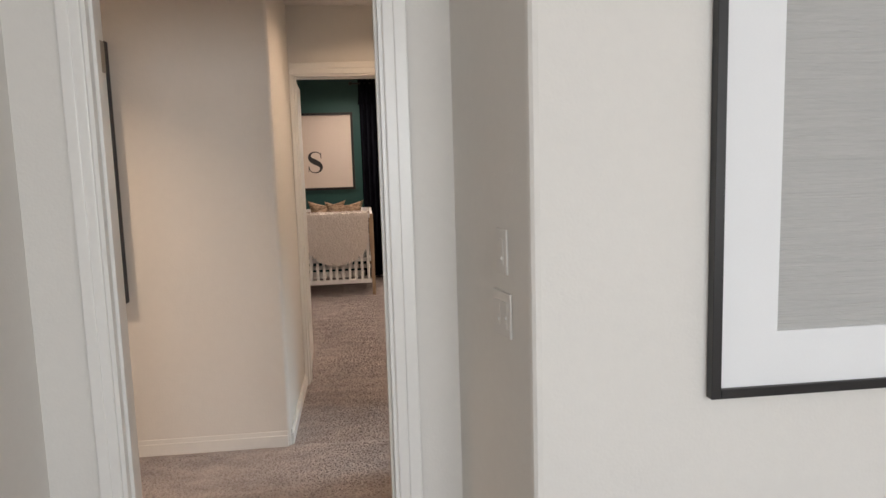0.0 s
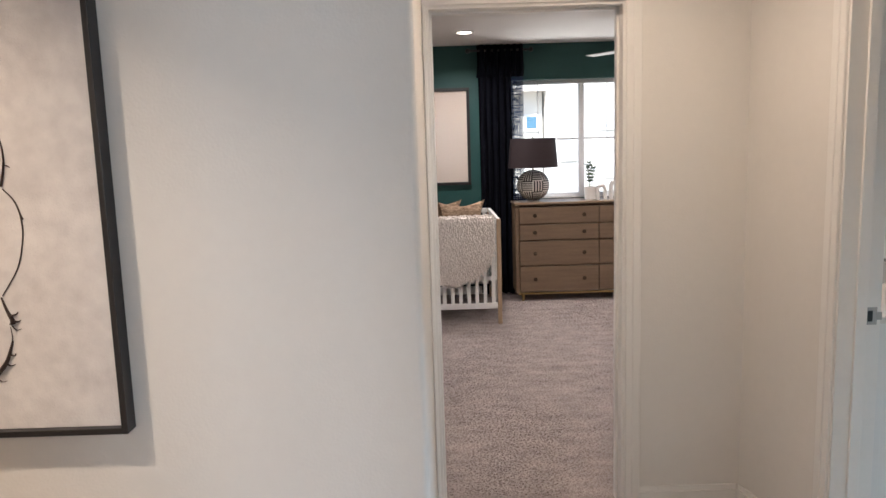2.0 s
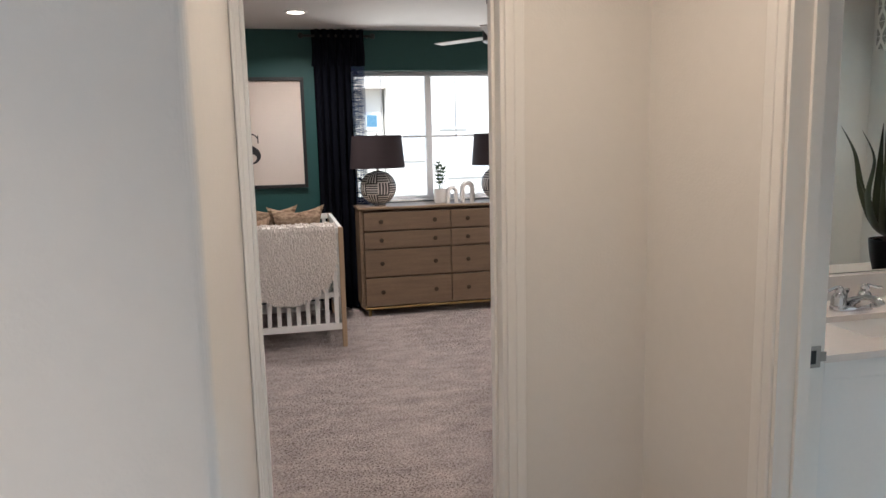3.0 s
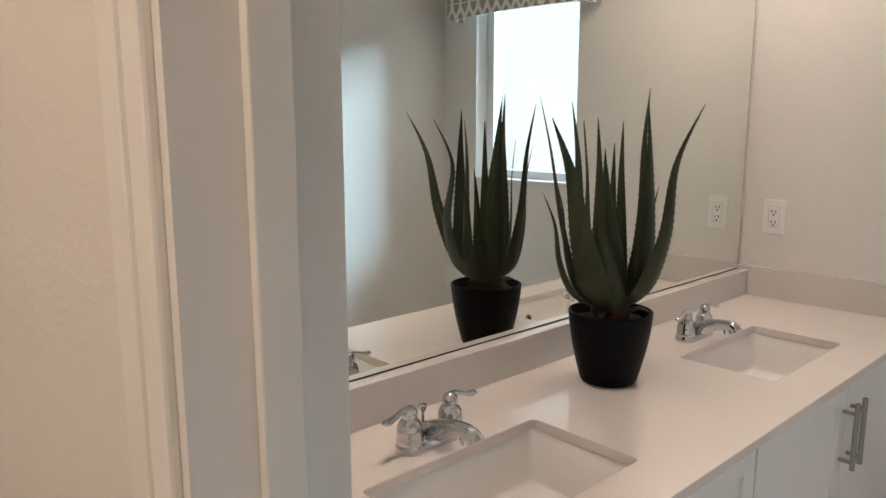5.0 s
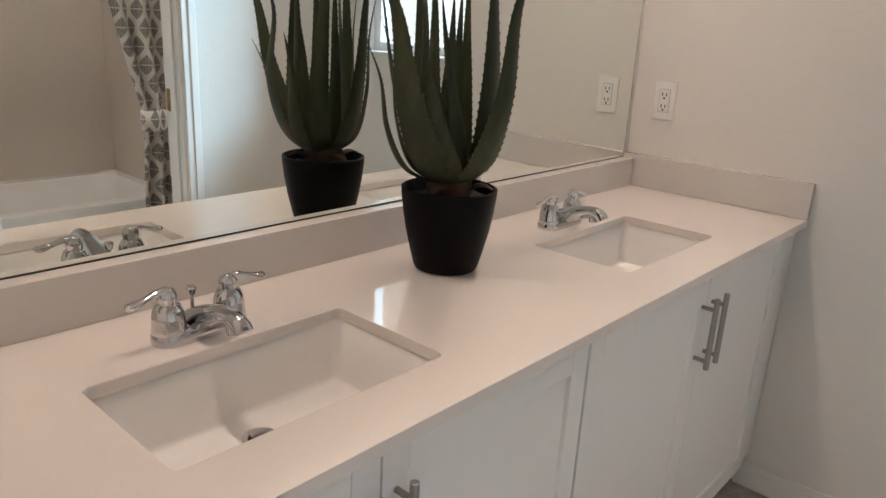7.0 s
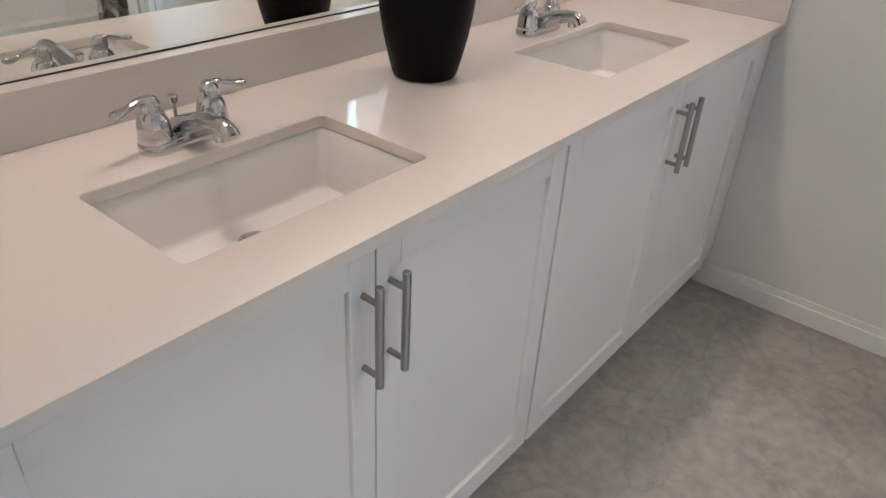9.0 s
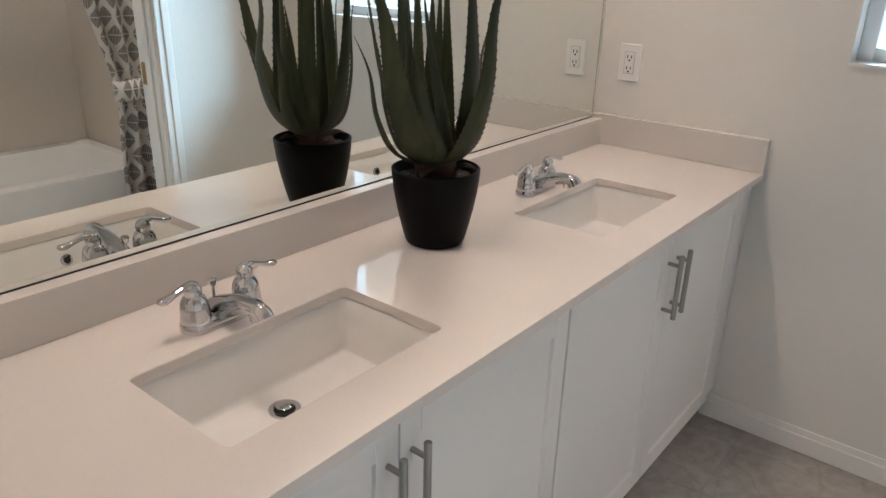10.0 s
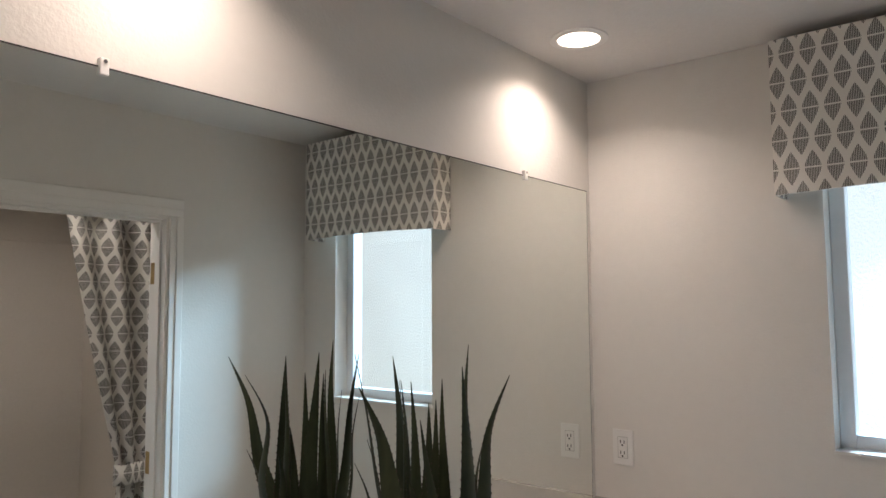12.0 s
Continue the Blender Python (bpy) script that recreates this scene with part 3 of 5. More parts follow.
def cabinet_door(parent, x0, x1, z0, z1, y, pull_x):
    """A shaker door: a sunk panel in two stiles and two rails."""
    st = 0.048
    door = part("door", boxes((x0 + st - 0.003, x1 - st + 0.003, y + 0.009, y + 0.016, z0 + st, z1 - st + 0.003)), CAB, parent)
    for a, b in ((x0, x0 + st), (x1 - st, x1)):
        part("stile", boxes((a, b, y, y + 0.019, z0, z1), bevel=0.0016), CAB, door)
    for a, b in ((z0, z0 + st + 0.010), (z1 - st - 0.006, z1)):
        part("rail", boxes((x0 + st + 0.0002, x1 - st - 0.0002, y + 0.0003, y + 0.019, a, b), bevel=0.0012), CAB, door)
    bar_pull(door, pull_x, 0.653, 0.827, y)
    return door


VX = ((2.125, 2.636, 3.126), (3.130, 3.640, 4.165))
for a, m, b in VX:
    v = thing("vanity_cabinet", "white shaker vanity cabinet with two doors", "cabinet", group="vanity cabinets")
    part("body", boxes((a, a + 0.016, 5.178, 5.715, 0.115, 0.8735), (b - 0.016, b, 5.178, 5.715, 0.115, 0.8735), (a + 0.016, b - 0.016, 5.178, 5.715, 0.115, 0.131), (a + 0.016, b - 0.016, 5.703, 5.715, 0.131, 0.8735), (a + 0.016, b - 0.016, 5.178, 5.196, 0.835, 0.8735), (m - 0.02, m + 0.02, 5.178, 5.196, 0.131, 0.835)), CAB, v)
    part("toe_kick", boxes((a, b, 5.235, 5.70, 0.002, 0.1145)), CAB, v, "recessed white toe kick")
    cabinet_door(v, a + 0.002, m - 0.0015, 0.118, 0.871, 5.156, m - 0.026)
    cabinet_door(v, m + 0.0015, b - 0.002, 0.118, 0.871, 5.156, m + 0.027)
tagged(part("filler_panel", boxes((4.168, 4.268, 5.168, 5.70, 0.118, 0.8735), bevel=0.001), CAB), "narrow white filler panel beside the vanity", "panel")

SINKS = (2.632, 3.646)
SW, SY0, SY1 = 0.218, 5.250, 5.497
top = bmesh.new()
CT0, CT1 = 0.874, 0.895


def plate_with_holes(bm, x0, x1, y0, y1, z0, z1, holes):
    """A slab whose holes are rounded rectangles, in one clean mesh."""
    def outline(cx0, cx1, cy0, cy1, r, n=6):
        pts = []
        for cx, cy, a in ((cx1 - r, cy1 - r, 0), (cx0 + r, cy1 - r, 90), (cx0 + r, cy0 + r, 180), (cx1 - r, cy0 + r, 270)):
            for k in range(n + 1):
                t = radians(a + 90 * k / n)
                pts.append((cx + r * math.cos(t), cy + r * math.sin(t)))
        return pts
    xs = [x0] + [e for h in holes for e in ((h[0] - 0.02), (h[1] + 0.02))] + [x1]
    for z, up in ((z1, True), (z0, False)):
        for k in range(0, len(xs) - 1):
            u0, u1 = xs[k], xs[k + 1]
            if k % 2 == 0:
                bm.faces.new(ring(bm, [(u0, y0, z), (u1, y0, z), (u1, y1, z), (u0, y1, z)]))
            else:
                h = holes[k // 2]
                inner = ring(bm, [(px, py, z) for px, py in outline(*h, 0.013)])
                q = len(inner) // 4
                corners = ring(bm, [(u1, y1, z), (u0, y1, z), (u0, y0, z), (u1, y0, z)])
                for c in range(4):
                    seg = inner[c * q:(c + 1) * q]
                    for a, b in zip(seg, seg[1:]):
                        bm.faces.new((corners[c], b, a))
                    nx = inner[((c + 1) * q) % len(inner)]
                    bm.faces.new((corners[c], corners[(c + 1) % 4], nx, seg[-1]))
    for h in holes:
        o = outline(*h, 0.013)
        skin(bm, [ring(bm, [(*p, z0) for p in o]), ring(bm, [(*p, z1) for p in o])], caps=False)
    for p, q2 in (((x0, y0), (x1, y0)), ((x1, y0), (x1, y1)), ((x1, y1), (x0, y1)), ((x0, y1), (x0, y0))):
        bm.faces.new(ring(bm, [(*p, z0), (*q2, z0), (*q2, z1), (*p, z1)]))
    bmesh.ops.remove_doubles(bm, verts=bm.verts[:], dist=0.0005)
    return bm


HOLES = [(cx - SW, cx + SW, SY0, SY1) for cx in SINKS]
plate_with_holes(top, 2.092, 4.268, 5.140, 5.728, CT0, CT1, HOLES)
ct = part("countertop", top, QUARTZ)
tagged(ct, "polished warm white quartz countertop with two sink cutouts", "countertop")
bv = ct.modifiers.new("bevel", "BEVEL")
bv.width, bv.segments, bv.limit_method, bv.angle_limit = 0.002, 2, "ANGLE", radians(50)
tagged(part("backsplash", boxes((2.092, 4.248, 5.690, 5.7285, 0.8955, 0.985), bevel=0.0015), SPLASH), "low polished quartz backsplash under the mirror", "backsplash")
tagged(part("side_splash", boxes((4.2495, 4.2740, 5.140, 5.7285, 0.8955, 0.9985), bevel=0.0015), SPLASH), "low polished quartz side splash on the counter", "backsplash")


def round_rect(cx, cy, hx, hy, r, z, n=6):
    pts = []
    for sx, sy, a in ((1, 1, 0), (-1, 1, 90), (-1, -1, 180), (1, -1, 270)):
        for k in range(n + 1):
            t = radians(a + 90 * k / n)
            pts.append((cx + sx * (hx - r) + r * math.cos(t), cy + sy * (hy - r) + r * math.sin(t), z))
    return pts


def sink(x, y):
    s = thing("sink", "white rectangular undermount porcelain sink", "sink", group="undermount sinks", at=(x, y, 0.8735))
    bm = bmesh.new()
    hx, hy = SW, (SY1 - SY0) / 2
    rows = [(hx + 0.02, hy + 0.02, 0.03, 0.0, 0), (hx + 0.004, hy + 0.004, 0.016, -0.0005, 0), (hx + 0.001, hy + 0.001, 0.016, -0.004, 0), (hx - 0.007, hy - 0.005, 0.015, -0.040, 0), (hx - 0.016, hy - 0.012, 0.015, -0.096, 0), (hx - 0.019, hy - 0.015, 0.016, -0.1025, 0), (hx - 0.026, hy - 0.022, 0.017, -0.1058, 0.001), (0.060, 0.045, 0.040, -0.1085, 0.030), (0.026, 0.026, 0.0255, -0.110, 0.043)]
    rings = [ring(bm, round_rect(0, c, a, b, r, z)) for a, b, r, z, c in rows]
    under = [ring(bm, round_rect(0, 0, a, b, r, z)) for a, b, r, z in ((hx + 0.02, hy + 0.02, 0.03, -0.010), (hx, hy, 0.03, -0.12), (hx - 0.06, hy - 0.05, 0.03, -0.135))]
    skin(bm, rings, caps=False)
    skin(bm, under, caps=False)
    bm.faces.new(under[-1])
    part("basin", bm, PORC, s, smooth=True)
    bm = lathe(bmesh.new(), [(0.0275, -0.1095), (0.0275, -0.1062), (0.021, -0.1057), (0.017, -0.108), (0.016, -0.114)], 24, 0, 0.043, caps=False)
    part("drain_ring", bm, CHROME, s, smooth=True)
    part("drain_hole", lathe(bmesh.new(), [(0.0180, -0.1085), (0.0180, -0.1062), (0.0170, -0.1060), (0.0008, -0.1068)], 24, 0, 0.043), SLOT, s, "dark drain opening", smooth=True)
    part("stopper", lathe(bmesh.new(), [(0.004, -0.1067), (0.004, -0.1015), (0.0150, -0.1005), (0.0155, -0.0990), (0.0120, -0.0970), (0.0010, -0.0962)], 24, 0, 0.043), CHROME, s, "chrome pop-up stopper", smooth=True)
    # overflow ring on the front wall of the bowl
    for nm, r0, r1, d, m in (("overflow_ring", 0.0135, 0.0125, 0.0035, CHROME), ("overflow_hole", 0.0085, 0.0080, 0.0042, SLOT)):
        bm = bmesh.new()
        tube(bm, [(0, -hy + 0.0085, -0.052), (0, -hy + 0.0115 + d * 0.4, -0.052), (0, -hy + 0.0115 + d, -0.0515)], [r0, r0, r1], 20)
        part(nm, bm, m, s, smooth=True)
    return s


sk = sink(SINKS[0], (SY0 + SY1) / 2)
copy_thing(sk, pose(SINKS[1], (SY0 + SY1) / 2, 0.8735))


def faucet(x, y):
    f = thing("faucet", "chrome two-handle centerset faucet on the counter", "faucet", group="vanity faucets", at=(x, y, 0.8955))
    bm = bmesh.new()
    rings = [ring(bm, round_rect(0, 0, a, b, b - 0.001, z)) for a, b, z in ((0.078, 0.0275, 0.0), (0.0785, 0.028, 0.004), (0.078, 0.0275, 0.013), (0.0745, 0.024, 0.019), (0.068, 0.0175, 0.0215))]
    skin(bm, rings)
    part("base", bm, CHROME, f, smooth=True)
    # a broad spout that rises from the base and rolls over into a blunt, flat nose
    bm = bmesh.new()
    line = curve_pts([(0, 0.014, 0.012), (0, -0.008, 0.025), (0, -0.036, 0.038), (0, -0.068, 0.049), (0, -0.096, 0.053), (0, -0.113, 0.049), (0, -0.121, 0.040)], 24)
    tube(bm, line, [0.0245 - 0.0100 * min(1.0, k / 15) + 0.0010 * max(0, (k - 15) / 9) for k in range(25)], 20, flat=1.0)
    spout = part("spout", bm, CHROME, f, smooth=True)
    bm = bmesh.new()
    tube(bm, [(0, -0.092, 0.052), (0, -0.094, 0.040), (0, -0.0945, 0.029), (0, -0.0945, 0.0285)], [0.0110, 0.0108, 0.0102, 0.008], 18)
    part("aerator", bm, CHROME, spout, smooth=True)
    bm = lathe(bmesh.new(), [(0.003, 0.015), (0.003, 0.054), (0.0065, 0.058), (0.0085, 0.067), (0.0070, 0.070), (0.001, 0.071)], 14, 0, 0.022)
    part("lift_rod", bm, CHROME, f, smooth=True)
    for s in (-1, 1):
        h = part("handle", lathe(bmesh.new(), [(0.0255, 0.016), (0.0262, 0.021), (0.0248, 0.026), (0.0245, 0.038), (0.0225, 0.050), (0.0185, 0.059), (0.0142, 0.062), (0.0136, 0.064), (0.0150, 0.069), (0.0146, 0.076), (0.0110, 0.083), (0.0055, 0.0865), (0.0008, 0.087)], 28, s * 0.051, 0), CHROME, f, smooth=True)
        bm = bmesh.new()
        tube(bm, curve_pts([(s * 0.052, 0.0, 0.080), (s * 0.068, -0.001, 0.081), (s * 0.088, -0.003, 0.075), (s * 0.104, -0.004, 0.071), (s * 0.116, -0.005, 0.072)], 14), [0.0105, 0.0100, 0.0090, 0.0080, 0.0072, 0.0066, 0.0064, 0.0066, 0.0072, 0.0080, 0.0086, 0.0088, 0.0084, 0.0068, 0.003], 14, flat=0.70)
        part("lever", bm, CHROME, h, smooth=True)
    return f


fc = faucet(2.621, 5.556)
copy_thing(fc, pose(3.626, 5.556, 0.8955))

# mirror with clips
mr = thing("vanity_mirror", "large frameless wall mirror above the vanity", "mirror")
part("glass", boxes((2.094, 4.236, 5.7232, 5.7292, 0.9865, 2.058), bevel=0.0005), MIRROR, mr)
part("edge_channel", boxes((2.094, 4.236, 5.7212, 5.7230, 0.9858, 0.9878)), SLOT, mr, "dark lower edge of the mirror")
# the top run is added in front of the bevel to hide its bright glints
part("edge_line", boxes((4.2362, 4.2382, 5.7235, 5.7290, 0.9865, 2.0598), (2.094, 4.2360, 5.7224, 5.7292, 2.0574, 2.0598)), SLOT, mr, "dark edge of the glass, with a strip added over the bright top bevel")
for x in (2.521, 3.834):
    c = part("mirror_clip", boxes((x - 0.008, x + 0.008, 5.716, 5.7295, 2.044, 2.074), bevel=0.002), PLASTIC, mr, "small clear plastic mirror clip")
    bm = bmesh.new()
    tube(bm, [(x, 5.7165, 2.067), (x, 5.7140, 2.067)], 0.0035, 10)
    part("screw", bm, CHROME, c)


def outlet(at, rz):
    o = thing("wall_outlet", "white duplex electrical outlet with cover plate", "outlet", at=at, turn=rz)
    part("cover_plate", boxes((-0.037, 0.037, -0.006, 0, -0.060, 0.060), bevel=0.003), PLASTIC, o)
    part("receptacle", boxes((-0.0165, 0.0165, -0.0085, -0.004, -0.034, 0.034), bevel=0.002), PLASTIC, o)
    # grey plate puts the shade of the receptacle's gap into colour
    part("gap_shade", boxes((-0.0180, 0.0180, -0.0063, -0.0055, -0.0355, 0.0355)), FANW, o, "thin grey plate standing for the shaded gap round the receptacle")
    for z in (-0.019, 0.017):
        bm = boxes((-0.0080, -0.0050, -0.0091, -0.008, z - 0.003, z + 0.008), (0.0050, 0.0080, -0.0091, -0.008, z - 0.003, z + 0.007))
        tube(bm, [(0, -0.008, z - 0.009), (0, -0.0091, z - 0.009)], 0.0034, 10)
        part("slots", bm, SLOT, o)
    return o


outlet((XW, 5.622, 1.176), -90)


# valance over the bathroom window
def valance():
    v = thing("window_valance", "box valance in grey and cream ikat cloth", "window valance", at=(0, 0, 0))
    bm = bmesh.new()
    lay = bm.loops.layers.uv.verify()
    y0, y1, x1, xf, zt, zb = 4.300, 5.082, XW - 0.001, 4.160, 2.426, 1.968
    path = [(x1, y0), (xf, y0)] + [(xf, y0 + (y1 - y0) * k / 24) for k in range(1, 24)] + [(xf, y1), (x1, y1)]
    run, u = [], 0.0
    for k, p in enumerate(path):
        if k:
            u += math.dist(p, path[k - 1])
        run.append(u)
    for side in (0, 1):
        th = 0.008 * side
        def at(p, z, k):
            x, y = p
            if k >= 2 and k < len(path) - 2:
                return (x + th, y, z)
            return (x + (th if abs(x - xf) < 1e-6 else 0), y + (th if y < 4.7 else -th), z)
        cols = []
        for k, p in enumerate(path):
            drop = zb + 0.010 * math.sin(math.pi * max(0, min(1, (p[1] - y0) / (y1 - y0)))) * (1 if abs(p[0] - xf) < 1e-6 else 0)
            cols.append((bm.verts.new(at(p, zt, k)), bm.verts.new(at(p, (zt + drop) / 2, k)), bm.verts.new(at(p, drop, k))))
        for k in range(len(path) - 1):
            for j in range(2):
                f = bm.faces.new((cols[k][j], cols[k + 1][j], cols[k + 1][j + 1], cols[k][j + 1]))
                for lp, (kk, jj) in zip(f.loops, ((k, j), (k + 1, j), (k + 1, j + 1), (k, j + 1))):
                    lp[lay].uv = (run[kk], lp.vert.co.z)
        if side == 0:
            outer = cols
    for k in range(len(path) - 1):
        for j in (0, 2):
            bm.faces.new((outer[k][j], outer[k + 1][j], cols[k + 1][j], cols[k][j]))
    part("cloth_box", bm, IKAT, v)
    part("mounting_board", boxes((xf + 0.009, x1, y0 + 0.009, y1 - 0.009, zt - 0.02, zt - 0.002)), TRIM, v)
    return v


valance()

# aloe
ALOE_C = Vector((3.154, 5.524, 0))


def aloe():
    t = thing("potted_aloe", "tall spiky green aloe in a black plastic pot on the counter", "potted plant", at=(ALOE_C.x, ALOE_C.y, 0.8955))
    bm = lathe(bmesh.new(), [(0.056, 0.0), (0.063, 0.002), (0.067, 0.010), (0.075, 0.040), (0.0845, 0.080), (0.0915, 0.120), (0.0955, 0.155), (0.0962, 0.168), (0.092, 0.1697), (0.089, 0.162), (0.086, 0.147), (0.083, 0.137)], 48)
    part("pot", bm, POT, t, "matt black tapered plastic pot", smooth=True)
    bm = bmesh.new()
    random.seed(5)
    rings = [ring(bm, [((r + random.uniform(-.002, .002)) * math.cos(a), (r + random.uniform(-.002, .002)) * math.sin(a), 0.146 + random.uniform(-0.003, 0.004)) for a in (2 * math.pi * k / 40 for k in range(40))]) for r in (0.0835, 0.07, 0.055, 0.04, 0.025, 0.010)]
    skin(bm, rings, caps=False)
    bm.faces.new(rings[-1])
    part("gravel", bm, SOIL, t, "dark grey gravel")
    part("stem", lathe(bmesh.new(), [(0.040, 0.135), (0.046, 0.17), (0.040, 0.20), (0.02, 0.235)], 18), HUSK, t, smooth=True)

    def leaf(direction, tip, width, belly=0.5, base=0.178, curl=0.0, out=0.018):
        """A leaf from the heart to tip, bowing outward by belly; tip is relative to the pot's foot."""
        d = Vector((math.cos(radians(direction)), math.sin(radians(direction)), 0))
        tip = Vector(tip)
        b = d * out + Vector((0, 0, base))
        reach = Vector((tip.x, tip.y, 0))
        c1 = b.lerp(tip, 0.12) + d * 0.046 * belly
        c2 = b.lerp(tip, 0.40) + d * 0.042 * belly
        c3 = b.lerp(tip, 0.74) + d * 0.010 * belly + d * curl
        pts = curve_pts([b, c1, c2, c3, tip], 36)
        bm, spines = bmesh.new(), bmesh.new()
        rings = []
        side0 = Vector((-d.y, d.x, 0))
        n = len(pts)
        for k, p in enumerate(pts):
            s = k / (n - 1)
            tan = (pts[min(k + 1, n - 1)] - pts[max(k - 1, 0)]).normalized()
            side = (side0 - tan * side0.dot(tan)).normalized()
            outw = side.cross(tan)
            if outw.dot(d) < 0:
                outw = -outw
            w = width * (0.58 + 2.8 * s - 4.667 * s * s if s < 0.30 else (1 - (s - 0.30) / 0.70) ** 1.18) + 0.0007
            th = 0.26 * w + 0.0006
            rings.append(ring(bm, [p + side * w, p + side * w * 0.55 + outw * th * 0.75, p + outw * th, p - side * w * 0.55 + outw * th * 0.75, p - side * w, p - side * w * 0.5 - outw * th * 0.10, p - outw * th * 0.32, p + side * w * 0.5 - outw * th * 0.10]))
            if 0.12 < s < 0.93:
                for sg in (1, -1):
                    base_p = p + side * w * sg * 0.97
                    tl = 0.0012 + 0.11 * w
                    a1, a2 = base_p - tan * tl * 0.9, base_p + tan * tl * 0.8
                    apex = base_p + side * sg * tl + tan * tl * 0.6
                    q = [spines.verts.new(v) for v in (a1 + outw * 0.001, a2 + outw * 0.001, a2 - outw * 0.001, a1 - outw * 0.001, apex)]
                    for i, j in ((0, 1), (1, 2), (2, 3), (3, 0)):
                        spines.faces.new((q[i], q[j], q[4]))
        skin(bm, rings)
        lf = part("leaf", bm, ALOE, t, smooth=True)
        tagged(part("toothed_edge", spines, ALOETIP, lf, "brown marginal spines"), kind="stuff")

    H = 0.8955

    def world_leaf(x, y, z, width, belly=0.5, curl=0.0, direction=None, base=0.178, out=0.018):
        rel = (x - ALOE_C.x, y - ALOE_C.y, z - H)
        leaf(math.degrees(math.atan2(rel[1], rel[0])) if direction is None else direction, rel, width, belly, base, curl, out)

    for row in LEAVES:
        world_leaf(*row)
    for a in (20, 95, 200, 300):
        bm = bmesh.new()
        d = Vector((math.cos(radians(a)), math.sin(radians(a)), 0))
        tube(bm, curve_pts([d * 0.03 + Vector((0, 0, 0.16)), d * 0.062 + Vector((0, 0, 0.178)), d * 0.088 + Vector((0, 0, 0.170))], 6), [0.012, 0.016, 0.017, 0.015, 0.012, 0.008, 0.002], 8, flat=0.25)
        part("dry_husk", bm, HUSK, t, "dry brown leaf base", smooth=True)


LEAVES = (
    # x, y, z of the tip, half width, belly, curl, direction
    (3.079, 5.282, 1.526, 0.0330, 1.00, -0.016, -98),
    (3.141, 5.440, 1.530, 0.0390, 1.15, 0.012, -92),
    (3.245, 5.502, 1.569, 0.0250, 0.95, 0.0, -12),
    (2.946, 5.543, 1.502, 0.0380, 1.05, -0.026, 200),
    (3.055, 5.665, 1.551, 0.0280, 0.90, 0.004, 143),
    (3.177, 5.668, 1.541, 0.0280, 0.90, 0.0, 82),
    (3.128, 5.598, 1.495, 0.0190, 0.45, 0.0, 98),
    (3.094, 5.571, 1.498, 0.0200, 0.50, 0.0, 140),
    (3.073, 5.520, 1.502, 0.0230, 0.60, 0.0, 190),
    (3.213, 5.570, 1.446, 0.0190, 0.55, 0.0, 40),
    (3.191, 5.534, 1.496, 0.0200, 0.55, 0.0, 15),
    (3.089, 5.509, 1.422, 0.0190, 0.55, 0.0, 250),
    (3.008, 5.466, 1.320, 0.0270, 0.75, 0.0, 222),
    (2.993, 5.600, 1.340, 0.0200, 1.25, 0.0, 158),
    (3.028, 5.600, 1.382, 0.0180, 1.00, 0.0, 146),
    (3.247, 5.470, 1.349, 0.0210, 0.95, 0.0, -30),
    (3.235, 5.610, 1.432, 0.0240, 0.95, 0.0, 52),
)
aloe()

# tub room
tb = thing("bathtub", "white alcove bathtub with a plain apron", "bathtub", at=(3.16, 2.99, 0))
bm = bmesh.new()
rows = [(0.755, 0.385, 0.02, 0.002), (0.755, 0.385, 0.02, 0.430), (0.752, 0.382, 0.02, 0.443), (0.700, 0.310, 0.10, 0.443), (0.690, 0.300, 0.10, 0.433), (0.63, 0.25, 0.12, 0.20), (0.57, 0.20, 0.12, 0.13)]
rings = [ring(bm, round_rect(0, 0, a, b, r, z)) for a, b, r, z in rows]
skin(bm, rings, caps=False)
bm.faces.new(rings[-1])
part("shell", bm, PORC, tb, smooth=True)
tagged(part("surround_seam", boxes((2.40, 3.92, 2.6005, 2.607, 2.03, 2.045), bevel=0.002), SURROUND), "raised beige top edge of the tub surround", "trim", kind="structure")

tl = thing("toilet", "white porcelain toilet with the lid closed", "toilet", at=(3.66, 3.80, 0))
tl.matrix_basis = pose(3.66, 3.80, 0) @ Matrix.Diagonal((1, 1, 0.9, 1))
def oval(rx, ry, z, cx=0.0, n=32, egg=0.0):
    return [(cx + rx * math.cos(a) * (1 + egg * math.cos(a)), ry * math.sin(a), z) for a in (2 * math.pi * k / n for k in range(n))]
bm = bmesh.new()
skin(bm, [ring(bm, oval(*r)) for r in ((0.20, 0.11, 0.0, 0.1), (0.19, 0.10, 0.12, 0.1), (0.22, 0.14, 0.28, 0.02), (0.26, 0.185, 0.37, 0.0), (0.262, 0.187, 0.385, 0.0))])
part("bowl", bm, PORC, tl, smooth=True)
bm = bmesh.new()
skin(bm, [ring(bm, oval(*r)) for r in ((0.268, 0.192, 0.386), (0.272, 0.195, 0.396), (0.268, 0.192, 0.402))])
part("seat", bm, PLASTIC, tl, smooth=True)
bm = bmesh.new()
skin(bm, [ring(bm, oval(*r)) for r in ((0.268, 0.192, 0.404), (0.272, 0.195, 0.414), (0.262, 0.185, 0.424), (0.20, 0.14, 0.428))])
part("lid", bm, PLASTIC, tl, smooth=True)
part("tank", boxes((0.36, 0.56, -0.21, 0.21, 0.36, 0.72), bevel=0.02), PORC, tl)
part("tank_lid", boxes((0.35, 0.565, -0.22, 0.22, 0.721, 0.755), bevel=0.01), PORC, tl)
bm = bmesh.new()
